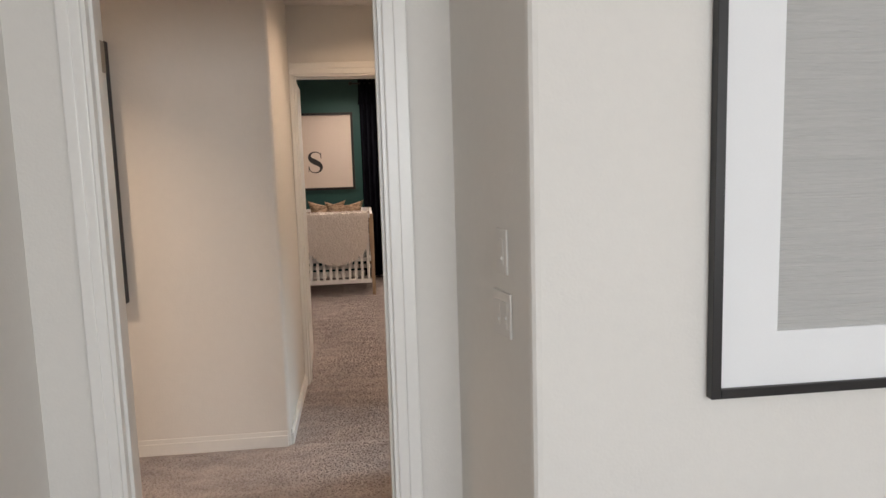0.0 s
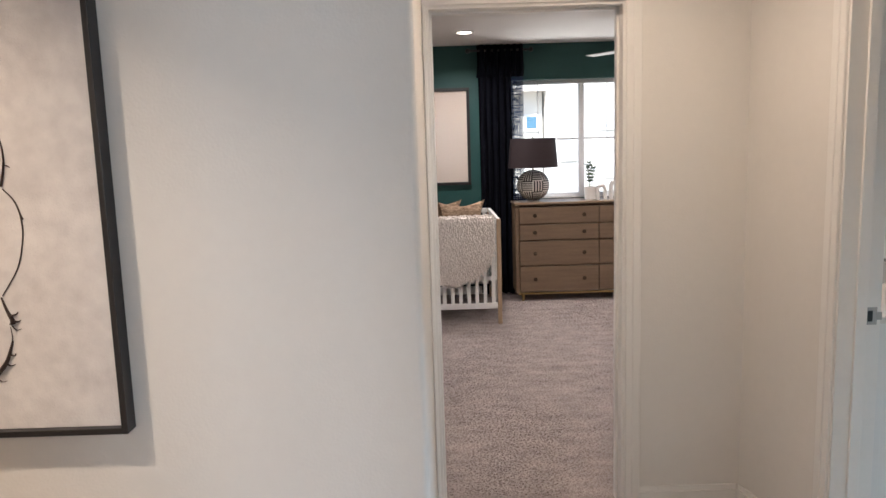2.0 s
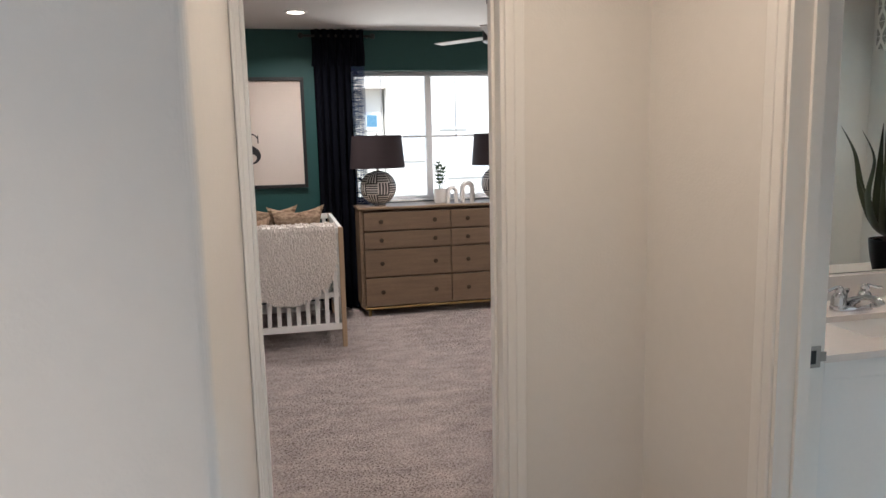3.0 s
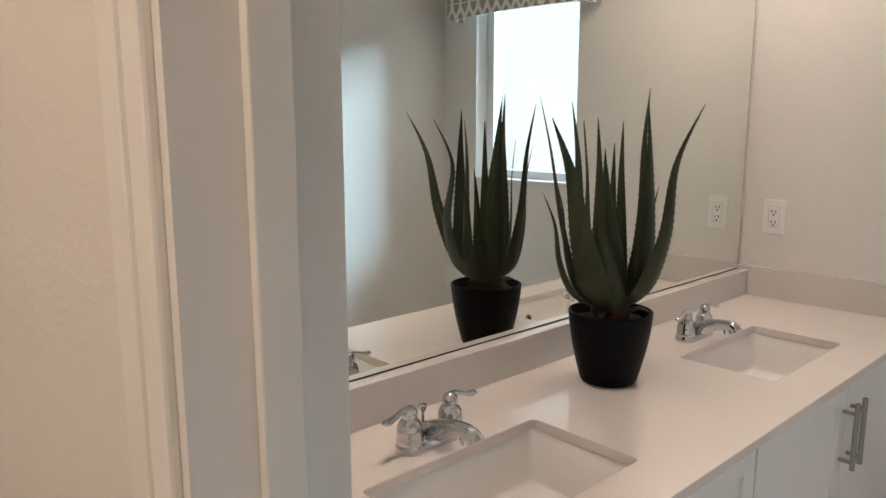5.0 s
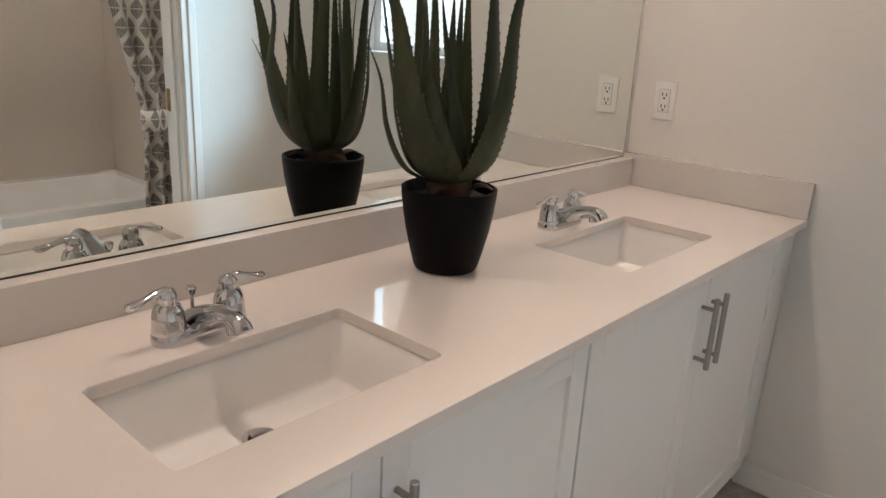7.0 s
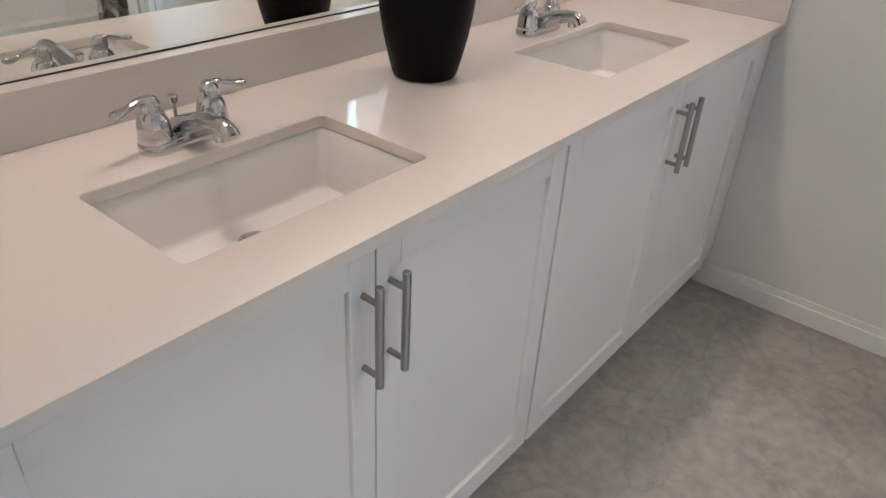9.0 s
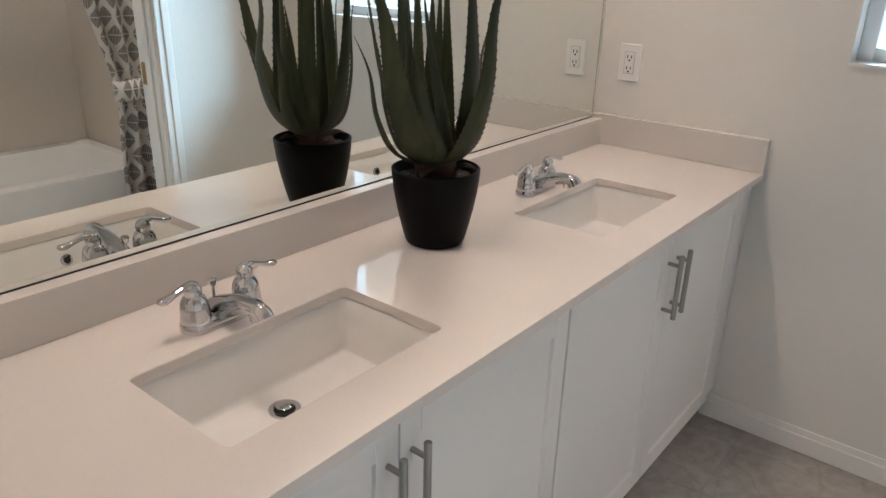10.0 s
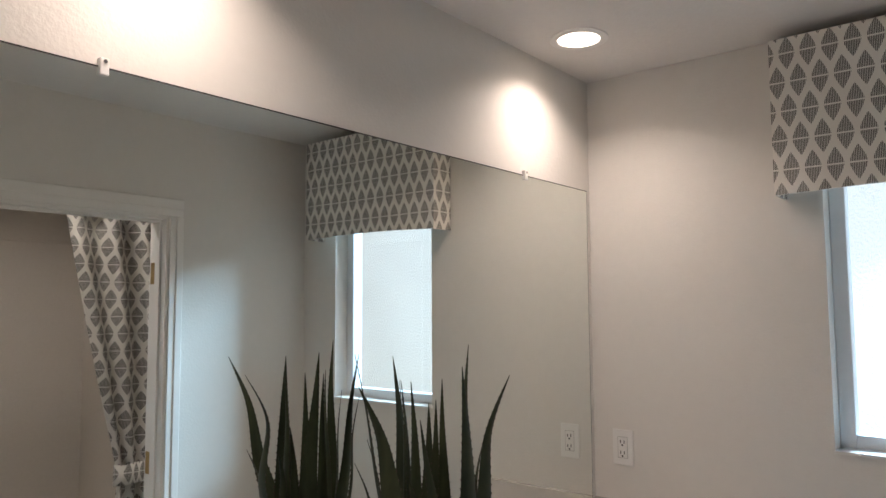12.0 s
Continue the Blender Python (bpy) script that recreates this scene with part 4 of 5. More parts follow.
tube(bm, [(0.355, 0.15, 0.66), (0.335, 0.15, 0.66), (0.330, 0.09, 0.652)], [0.008, 0.007, 0.006], 10)
part("flush_lever", bm, CHROME, tl, smooth=True)
part("pedestal", boxes((0.2, 0.5, -0.1, 0.1, 0.0, 0.36), bevel=0.03), PORC, tl)


def shower_curtain():
    c = thing("shower_curtain", "ikat shower curtain tied back beside the tub", "shower curtain")
    bm = bmesh.new()
    lay = bm.loops.layers.uv.verify()
    nu, zs = 90, [2.10, 1.9, 1.7, 1.5, 1.35, 1.2, 1.1, 1.0, 0.93, 0.86, 0.82, 0.76, 0.6, 0.45, 0.3, 0.15, 0.06]
    grid = []
    for z in zs:
        if z > 0.84:
            f = ((z - 0.84) / 1.26)
            left = 3.735 - 0.285 * f ** 1.0
            depth = 0.020 + 0.012 * f
        else:
            f = (0.84 - z) / 0.8
            left, depth = 3.735 - 0.035 * min(1, f * 2.5), 0.018 + 0.012 * min(1, f * 3)
        if abs(z - 0.84) < 0.04:
            depth *= 0.7
        row = []
        for k in range(nu + 1):
            s = k / nu
            x = left + (3.905 - left) * s
            y = 3.412 + depth * math.sin(s * 2 * math.pi * 2.6 + 0.5 * math.sin(3 * z)) + 0.004 * math.sin(s * 23 + z * 4)
            row.append((bm.verts.new((x, y, z)), (x - 3.905) * 1.0))
        grid.append(row)
    for a, b, z0, z1 in zip(grid, grid[1:], zs, zs[1:]):
        for k in range(nu):
            f = bm.faces.new((a[k][0], a[k + 1][0], b[k + 1][0], b[k][0]))
            for lp, uu, vv in zip(f.loops, (a[k][1], a[k + 1][1], b[k + 1][1], b[k][1]), (z0, z0, z1, z1)):
                lp[lay].uv = (uu, vv)
    cl = part("cloth", bm, IKATSHEER, c, smooth=True)
    sol = cl.modifiers.new("thick", "SOLIDIFY")
    sol.thickness = 0.003
    bm = bmesh.new()
    lay = bm.loops.layers.uv.verify()
    rings = [ring(bm, [(3.820 + 0.104 * math.cos(a), 3.412 + 0.036 * math.sin(a), z + 0.005 * math.cos(a) + 0.003 * math.sin(5 * a)) for a in (2 * math.pi * k / 32 for k in range(32))]) for z in (0.795, 0.845, 0.895)]
    skin(bm, rings, caps=False)
    for f in bm.faces:
        for lp in f.loops:
            lp[lay].uv = (math.atan2(lp.vert.co.y - 3.412, lp.vert.co.x - 3.815) * 0.07, lp.vert.co.z)
    tie = part("tieback", bm, IKAT, c, "tieback band of the same cloth", smooth=True)
    s2 = tie.modifiers.new("thick", "SOLIDIFY")
    s2.thickness = 0.004


shower_curtain()
rod = thing("curtain_rod", "chrome shower curtain rod above the tub", "curtain rod")
bm = bmesh.new()
tube(bm, [(2.40, 3.412, 2.115), (3.92, 3.412, 2.115)], 0.0125, 14)
part("rod", bm, CHROME, rod, smooth=True)
for x in (2.402, 3.914):
    bm = bmesh.new()
    tube(bm, [(x - 0.004, 3.412, 2.115), (x + 0.008, 3.412, 2.115)], 0.03, 18)
    part("flange", bm, CHROME, rod, smooth=True)

# ---- first room and hall things ----
def picture(name, label, x0, x1, z0, z1, wall_y, depth, bar, category="picture"):
    p = thing(name, label, category, at=((x0 + x1) / 2, wall_y, (z0 + z1) / 2))
    hx, hz = (x1 - x0) / 2, (z1 - z0) / 2
    for r in ((-hx, -hx + bar, -hz, hz), (hx - bar, hx, -hz, hz), (-hx + bar, hx - bar, -hz, -hz + bar), (-hx + bar, hx - bar, hz - bar, hz)):
        part("frame_bar", boxes((r[0], r[1], -depth, -0.002, r[2], r[3]), bevel=0.002), BLACK, p)
    return p, hx, hz


pr, hx, hz = picture("framed_art", "black-framed ribbed grey paper art with a wide white mat", 1.849, 2.819, 0.899, 2.158, 2.465, 0.030, 0.024)
MB = 0.165
for r in ((-hx + 0.024, -hx + MB, -hz + 0.024, hz - 0.024), (hx - MB, hx - 0.024, -hz + 0.024, hz - 0.024), (-hx + MB, hx - MB, -hz + 0.024, -hz + 0.155), (-hx + MB, hx - MB, hz - 0.155, hz - 0.024)):
    part("mat_board", boxes((r[0], r[1], -0.020, -0.006, r[2], r[3])), MATBOARD, pr, "wide white mat")
part("art_paper", boxes((-hx + MB - 0.005, hx - MB + 0.005, -0.012, -0.005, -hz + 0.15, hz - 0.15)), RIBBED, pr, "ribbed grey paper")

pl, hx, hz = picture("canvas_art", "tall black-framed mottled canvas with dark twig drawing", -1.00, -0.123, 0.812, 2.08, 4.585, 0.052, 0.016)
part("canvas", boxes((-hx + 0.016, hx - 0.016, -0.030, -0.006, -hz + 0.016, hz - 0.016)), CANVAS, pl, "mottled grey and cream canvas")


def twig(points, r0, r1):
    bm = bmesh.new()
    pts = curve_pts([(x + 0.5715, -0.0302, z - 1.4425) for x, z in points], 16)
    tube(bm, pts, [r0 + (r1 - r0) * k / 16 for k in range(17)], 8, flat=0.4)
    return part("painted_twig", bm, TWIG, pl, "dark brown painted twig", smooth=True)


twig([(-0.42, 1.88), (-0.374, 1.805), (-0.362, 1.747), (-0.375, 1.675)], 0.002, 0.0045)
twig([(-0.39, 1.58), (-0.380, 1.53), (-0.381, 1.488), (-0.392, 1.44)], 0.003, 0.007)
twig([(-0.382, 1.49), (-0.374, 1.489), (-0.366, 1.485)], 0.006, 0.0015)
twig([(-0.39, 1.433), (-0.365, 1.404), (-0.352, 1.365), (-0.348, 1.358)], 0.003, 0.0055)
twig([(-0.354, 1.37), (-0.353, 1.319), (-0.374, 1.24), (-0.421, 1.169)], 0.004, 0.0028)
twig([(-0.424, 1.166), (-0.413, 1.132), (-0.402, 1.108), (-0.402, 1.098)], 0.004, 0.015)
twig([(-0.404, 1.118), (-0.392, 1.122), (-0.387, 1.128)], 0.008, 0.0015)
twig([(-0.402, 1.104), (-0.390, 1.103), (-0.382, 1.106)], 0.009, 0.002)
twig([(-0.406, 1.094), (-0.396, 1.082), (-0.383, 1.084)], 0.004, 0.0018)
twig([(-0.410, 1.090), (-0.408, 1.068), (-0.410, 1.050)], 0.002, 0.003)
twig([(-0.408, 1.055), (-0.414, 1.036), (-0.426, 1.005), (-0.440, 0.985)], 0.004, 0.014)
twig([(-0.418, 1.018), (-0.408, 1.016), (-0.404, 1.022)], 0.007, 0.0015)
twig([(-0.431, 0.997), (-0.420, 0.990), (-0.408, 0.994)], 0.006, 0.0018)
twig([(-0.440, 0.985), (-0.456, 0.965), (-0.475, 0.945)], 0.012, 0.006)
twig([(-0.456, 0.956), (-0.446, 0.949), (-0.434, 0.951)], 0.004, 0.0018)


def switch_plate(z, gangs):
    s = thing("light_switch", "white wall plate with %s rocker dimmer" % ("a single" if gangs == 1 else "a double"), "light switch", group="light switches", at=(1.3985 - 0.001 * gangs, 2.632 + 0.0035 * gangs, z), turn=-79.3)
    w = 0.035 * (1 if gangs == 1 else 1.66)
    part("cover_plate", boxes((-w, w, -0.006, 0, -0.057, 0.057), bevel=0.0025), SWITCHW, s)
    for k in range(gangs):
        cx = 0 if gangs == 1 else (-0.023 + 0.046 * k)
        r = part("rocker", boxes((cx - 0.0165, cx + 0.0165, -0.0075, -0.004, -0.033, 0.033), bevel=0.0015), SWITCHW, s)
        part("slider", boxes((cx + 0.004, cx + 0.013, -0.011, -0.007, -0.02 + 0.01 * k, -0.012 + 0.01 * k), bevel=0.001), SWITCHW, r)
    return s


switch_plate(1.247, 1)
switch_plate(1.089, 2)

# ---- nursery things ----
dr = thing("dresser", "taupe oak eight-drawer dresser under the window", "dresser", at=(1.375, 9.600, 0))
DW, DD, DT = 1.62, 0.43, 0.960
part("carcass", boxes((0.01, 0.042, 0.008, DD, 0.085, DT - 0.022), (DW - 0.042, DW - 0.01, 0.008, DD, 0.085, DT - 0.022), (0.042, DW - 0.042, 0.085, DD, 0.085, DT - 0.022), bevel=0.003), OAK, dr)
part("top", boxes((0, DW, 0, DD + 0.005, DT - 0.022, DT), bevel=0.005), OAKTOP, dr)
part("plinth_rail", boxes((0.03, DW - 0.03, 0.012, 0.03, 0.068, 0.0848), bevel=0.002), BRASS, dr, "thin dull metal rail")
rows = ((0.758, 0.913), (0.602, 0.746), (0.356, 0.590), (0.098, 0.344))
for c in range(2):
    x0 = 0.048 + c * 0.765
    for z0, z1 in rows:
        dw = part("drawer", boxes((x0, x0 + 0.757, -0.002, 0.018, z0, z1), bevel=0.003), OAK, dr)
        for kx in (x0 + 0.145, x0 + 0.615):
            bm = bmesh.new()
            zc = (z0 + z1) / 2
            tube(bm, [(kx, 0.0, zc), (kx, -0.010, zc), (kx, -0.013, zc), (kx, -0.022, zc), (kx, -0.026, zc)], [0.007, 0.007, 0.017, 0.019, 0.013], 14)
            part("knob", bm, BRONZE, dw, "small dark bronze knob", smooth=True)
for x, y in ((0.08, 0.05), (DW - 0.08, 0.05), (0.08, DD - 0.05), (DW - 0.08, DD - 0.05)):
    part("leg", lathe(bmesh.new(), [(0.011, 0.0), (0.016, 0.068)], 14, x, y), BRASS, dr, smooth=True)

lm = thing("table_lamp", "striped round ceramic lamp with a dark plum drum shade", "table lamp", group="dresser lamps", at=(1.585, 9.80, DT))
bm = lathe(bmesh.new(), [(0.045, 0.0), (0.06, 0.004)] + [(0.158 * math.cos(a), 0.157 + 0.150 * math.sin(a)) for a in (radians(-68 + 132 * k / 16) for k in range(17))] + [(0.03, 0.303)], 40, uv=True)
part("base", bm, BANDED, lm, "white ceramic globe with black stripes", smooth=True)
part("neck", lathe(bmesh.new(), [(0.012, 0.300), (0.012, 0.38)], 14), NICKEL, lm, smooth=True)
bm = lathe(bmesh.new(), [(0.240, 0.326), (0.216, 0.606), (0.213, 0.606), (0.237, 0.326)], 48, caps=False)
part("shade", bm, SHADE, lm, "dark plum fabric shade", smooth=True)
bm = bmesh.new()
for k in range(3):
    a = 2 * math.pi * k / 3
    tube(bm, [(0, 0, 0.596), (0.213 * math.cos(a), 0.213 * math.sin(a), 0.596)], 0.002, 6)
tube(bm, [(0, 0, 0.38), (0, 0, 0.596)], 0.003, 8)
part("spider", bm, NICKEL, lm)
part("finial", lathe(bmesh.new(), [(0.005, 0.596), (0.010, 0.611), (0.006, 0.627), (0.001, 0.631)], 12), NICKEL, lm, smooth=True)
copy_thing(lm, pose(2.685, 9.80, DT))

pp = thing("potted_succulent", "small leafy green plant in a white pot on the dresser", "potted plant", at=(2.145, 9.80, DT))
part("pot", lathe(bmesh.new(), [(0.056, 0.0), (0.062, 0.006), (0.062, 0.125), (0.057, 0.125), (0.055, 0.11)], 28), PORC, pp, smooth=True)
random.seed(11)
for s in range(5):
    a = random.uniform(0, 6.28)
    top_p = Vector((0.03 * math.cos(a), 0.03 * math.sin(a), random.uniform(0.26, 0.37)))
    bm = bmesh.new()
    line = curve_pts([(0.01 * math.cos(a), 0.01 * math.sin(a), 0.10), (0.02 * math.cos(a), 0.02 * math.sin(a), 0.2), top_p], 8)
    tube(bm, line, 0.003, 6)
    part("stem", bm, LEAF, pp)
    for k, p in enumerate(line[3:]):
        for j in range(2):
            b = a + 1.9 * k + 3.1 * j
            d = Vector((math.cos(b), math.sin(b), 0.7)).normalized()
            bm = bmesh.new()
            tube(bm, [p, p + d * 0.018, p + d * 0.036, p + d * 0.044], [0.003, 0.013, 0.010, 0.002], 7, flat=0.3)
            part("leaf", bm, LEAF, pp, smooth=True)


def arch(x, h, w, r):
    a = thing("arch_ornament", "white ceramic arch ornament on the dresser", "ornament", group="arch ornaments", at=(x, 9.74, DT))
    bm = bmesh.new()
    tube(bm, [(-w, 0, 0), (-w, 0, h - w)] + [(-w * math.cos(t), 0, h - w + w * math.sin(t)) for t in (math.pi * k / 10 for k in range(1, 10))] + [(w, 0, h - w), (w, 0, 0)], r, 14)
    part("arch", bm, PORC, a, smooth=True)


arch(2.236, 0.135, 0.036, 0.018)
arch(2.375, 0.172, 0.046, 0.022)

sp = thing("letter_print", "black-framed cream print with a single letter", "picture", at=(0.662, YG, 1.605))
hx, hz = 0.330, 0.478
for r in ((-hx, -hx + 0.03, -hz, hz), (hx - 0.03, hx, -hz, hz), (-hx + 0.03, hx - 0.03, -hz, -hz + 0.03), (-hx + 0.03, hx - 0.03, hz - 0.03, hz)):
    part("frame_bar", boxes((r[0], r[1], -0.035, -0.002, r[2], r[3]), bevel=0.002), BLACK, sp)
part("print", boxes((-hx + 0.028, hx - 0.028, -0.016, -0.004, -hz + 0.028, hz - 0.028)), PAPER, sp, "cream paper")
# the letter S with thick spine and hairline ends
line = curve_pts([(0.075, 0.055), (0.068, 0.098), (0.025, 0.126), (-0.035, 0.118), (-0.066, 0.078), (-0.048, 0.034), (0.0, 0.004), (0.055, -0.030), (0.074, -0.074), (0.046, -0.116), (-0.010, -0.128), (-0.062, -0.104), (-0.080, -0.050)], 60)
bm = bmesh.new()
left, right = [], []
for k, p in enumerate(line):
    d = (line[min(k + 1, 60)] - line[max(k - 1, 0)]).normalized()
    nrm = Vector((-d.y, d.x))
    w = 0.005 + 0.028 * math.exp(-((k - 30) / 11.0) ** 2)
    a, b = p + nrm * w, p - nrm * w
    left.append((bm.verts.new((a.x, -0.0172, a.y)), bm.verts.new((a.x, -0.0158, a.y))))
    right.append((bm.verts.new((b.x, -0.0172, b.y)), bm.verts.new((b.x, -0.0158, b.y))))
for k in range(60):
    bm.faces.new((left[k][0], left[k + 1][0], right[k + 1][0], right[k][0]))
    bm.faces.new((left[k][1], left[k + 1][1], left[k + 1][0], left[k][0]))
    bm.faces.new((right[k][1], right[k][0], right[k + 1][0], right[k + 1][1]))
for sx, z0, z1 in ((0.075, 0.045, 0.118), (-0.080, -0.118, -0.045)):
    box(bm, sx - 0.0035, sx + 0.0035, -0.0174, -0.0158, z0, z1)
lt = part("letter", bm, BLACK, sp, "black serif letter")
lt.matrix_basis = pose(-0.158, 0, -0.130)

# crib
cb = thing("crib", "white and pale wood crib with slatted ends", "crib", at=(0.757, 8.76, 0))
CW, CL, CHT = 0.40, 1.12, 0.90
for sx in (-1, 1):
    for y in (0.0, CL):
        part("leg", boxes((sx * CW - 0.018, sx * CW + 0.018, y, y + 0.036, 0.0, CHT), bevel=0.006), PALEWOOD, cb, "pale wood leg")
for y in (0.004, CL + 0.004):
    part("end_rail", boxes((-CW + 0.018, CW - 0.018, y, y + 0.028, 0.135, 0.185), bevel=0.004), CRIBW, cb)
    part("end_rail", boxes((-CW + 0.018, CW - 0.018, y, y + 0.028, 0.855, CHT), bevel=0.004), CRIBW, cb)
    for k in range(11):
        x = -CW + 0.018 + (2 * CW - 0.036) * (k + 0.5) / 11
        part("slat", boxes((x - 0.0155, x + 0.0155, y + 0.008, y + 0.020, 0.184, 0.856), bevel=0.003), CRIBW, cb)
for sx in (-1, 1):
    part("side_rail", boxes((sx * CW - 0.014, sx * CW + 0.014, 0.036, CL, 0.855, CHT), bevel=0.004), CRIBW, cb)
    part("side_rail", boxes((sx * CW - 0.014, sx * CW + 0.014, 0.036, CL, 0.135, 0.185), bevel=0.004), CRIBW, cb)
    for k in range(17):
        y = 0.036 + (CL - 0.036) * (k + 0.5) / 17
        part("slat", boxes((sx * CW - 0.006, sx * CW + 0.006, y - 0.011, y + 0.011, 0.184, 0.856), bevel=0.003), CRIBW, cb)
part("mattress_base", boxes((-CW + 0.02, CW - 0.02, 0.04, CL - 0.005, 0.375, 0.41)), CRIBW, cb)
tagged(part("crib_mattress", boxes((0.757 - CW + 0.03, 0.757 + CW - 0.03, 8.81, 9.86, 0.4105, 0.56), bevel=0.03), BEDDING), "crib mattress in a dark green and white patterned sheet", "mattress")


def pillow(name, label, at, rx, rz, w, h, t, material):
    bm = bmesh.new()
    n = 14
    grid = {}
    for sgn in (1, -1):
        for i in range(n + 1):
            for j in range(n + 1):
                u, v = -1 + 2 * i / n, -1 + 2 * j / n
                e = max(0.0, (1 - u ** 4) * (1 - v ** 4)) ** 0.5
                k = 1 - 0.26 * (1 - abs(v) ** 1.5) * abs(u) ** 3
                grid[sgn, i, j] = bm.verts.new((u * w * k, sgn * t * e, v * h * (1 - 0.26 * (1 - abs(u) ** 1.5) * abs(v) ** 3)))
        for i in range(n):
            for j in range(n):
                bm.faces.new((grid[sgn, i, j], grid[sgn, i + 1, j], grid[sgn, i + 1, j + 1], grid[sgn, i, j + 1]))
    bmesh.ops.remove_doubles(bm, verts=bm.verts[:], dist=0.0003)
    p = part(name, bm, material, smooth=True)
    p.matrix_basis = pose(*at, rx, 0, rz)
    return tagged(p, label, "pillow", group="crib pillows")


pillow("throw_pillow", "rust and brown striped throw pillow in the crib", (0.86, 9.30, 0.80), -14, 6, 0.23, 0.23, 0.07, PILLOW_A)
pillow("throw_pillow", "rust and brown striped throw pillow in the crib", (0.64, 9.42, 0.80), -10, -12, 0.23, 0.23, 0.07, PILLOW_A)
pillow("throw_pillow", "tan woven throw pillow in the crib", (0.47, 9.20, 0.76), -16, 10, 0.20, 0.20, 0.07, PILLOW_B)


def sheepskin():
    """A shaggy fleece draped over the crib's end rail: a rounded hide with many small locks."""
    s = thing("sheepskin_throw", "cream sheepskin throw draped over the crib end", "throw")
    random.seed(21)
    bm = bmesh.new()
    cx, y, ztop = 0.765, 8.742, 0.925

    def hide(u, v):
        # v: 0 at the fold on the rail, 1 at the lowest lock in front; negative inside the crib
        half = 0.345 * (1.0 if v < 0.45 else math.sqrt(max(0.0, 1 - ((v - 0.45) / 0.55) ** 2.0)))
        x = cx + u * half
        if v >= 0:
            return Vector((x, y - 0.012 - 0.010 * math.sin(math.pi * min(1, v * 1.2)), ztop - 0.560 * v))
        return Vector((x, y + 0.055 - 0.05 * v, ztop + 0.10 * v * 3))
    nu, nv = 22, 30
    grid = [[bm.verts.new(hide(-1 + 2 * i / nu, -0.22 + 1.215 * j / nv)) for i in range(nu + 1)] for j in range(nv + 1)]
    for j in range(nv):
        for i in range(nu):
            try:
                bm.faces.new((grid[j][i], grid[j][i + 1], grid[j + 1][i + 1], grid[j + 1][i]))
            except ValueError:
                pass
    part("hide", bm, FLEECE, s, smooth=True)
    verts, faces = [], []
    for _ in range(5200):
        u, v = random.uniform(-1.02, 1.02), random.uniform(-0.2, 1.0) ** 1.0
        p = hide(u, v)
        d = Vector((random.gauss(0, 0.35), -0.42 if v > 0.03 else -0.1, -0.80 if v > 0.03 else 0.8)).normalized()
        ln, r = random.uniform(0.016, 0.032), random.uniform(0.004, 0.008)
        side = d.cross(Vector((0, 0, 1))).normalized()
        up = side.cross(d)
        mid = p + d * ln * 0.6 + Vector((random.gauss(0, .004), 0, -0.003))
        tip = p + d * ln + Vector((random.gauss(0, .006), 0, -0.009))
        base = len(verts)
        for q, rr in ((p, r), (mid, r * 0.8)):
            for k in range(4):
                a = k * math.pi / 2
                verts.append(q + (side * math.cos(a) + up * math.sin(a)) * rr)
        verts.append(tip)
        for k in range(4):
            j = (k + 1) % 4
            faces.append((base + k, base + j, base + 4 + j, base + 4 + k))
            faces.append((base + 4 + k, base + 4 + j, base + 8))
    me = bpy.data.meshes.new("wool")
    me.from_pydata([tuple(v) for v in verts], [], faces)
    me.materials.append(FLEECE)
    me.shade_smooth()
    w = new("wool", me)
    w.parent = s
    tagged(w, "curly cream wool locks", kind="stuff")


sheepskin()


# dark curtain with its rod
def pleated(bm, x0, x1, y, z0, z1, folds, depth, nu=80):
    zs = [z1 - (z1 - z0) * k / 10 for k in range(11)]
    rows = []
    for z in zs:
        f = (z1 - z) / (z1 - z0)
        rows.append([bm.verts.new((x0 + (x1 - x0) * k / nu + 0.01 * math.sin(f * 4 + k * .3) * f, y + depth * (0.8 + 0.3 * f) * math.sin(2 * math.pi * folds * k / nu + 0.5 * f), z)) for k in range(nu + 1)])
    for a, b in zip(rows, rows[1:]):
        for k in range(nu):
            bm.faces.new((a[k], a[k + 1], b[k + 1], b[k]))
    return bm


ct2 = thing("window_curtain", "near-black navy curtain hanging beside the window", "curtain")
cp = part("panel", pleated(bmesh.new(), 1.08, 1.40, YG - 0.085, 0.02, 2.445, 5, 0.030), NAVY, ct2, smooth=True)
cp.modifiers.new("thick", "SOLIDIFY").thickness = 0.004
ch = part("heading", pleated(bmesh.new(), 1.072, 1.520, YG - 0.085, 2.17, 2.480, 7, 0.026), NAVY, ct2, smooth=True)
ch.modifiers.new("thick", "SOLIDIFY").thickness = 0.004
rd = thing("curtain_rod", "dark metal curtain rod with ball finials", "curtain rod")
bm = bmesh.new()
tube(bm, [(1.00, YG - 0.085, 2.425), (1.585, YG - 0.085, 2.425)], 0.010, 12)
part("rod", bm, BLACK, rd, smooth=True)
for x in (0.985, 1.60):
    bm = bmesh.new()
    bmesh.ops.create_uvsphere(bm, u_segments=16, v_segments=10, radius=0.024, matrix=Matrix.Translation((x, YG - 0.085, 2.425)))
    part("finial", bm, BLACK, rd, smooth=True)
bm = bmesh.new()
tube(bm, [(1.56, YG - 0.001, 2.425), (1.56, YG - 0.085, 2.425)], 0.008, 10)
part("bracket", bm, BLACK, rd, smooth=True)

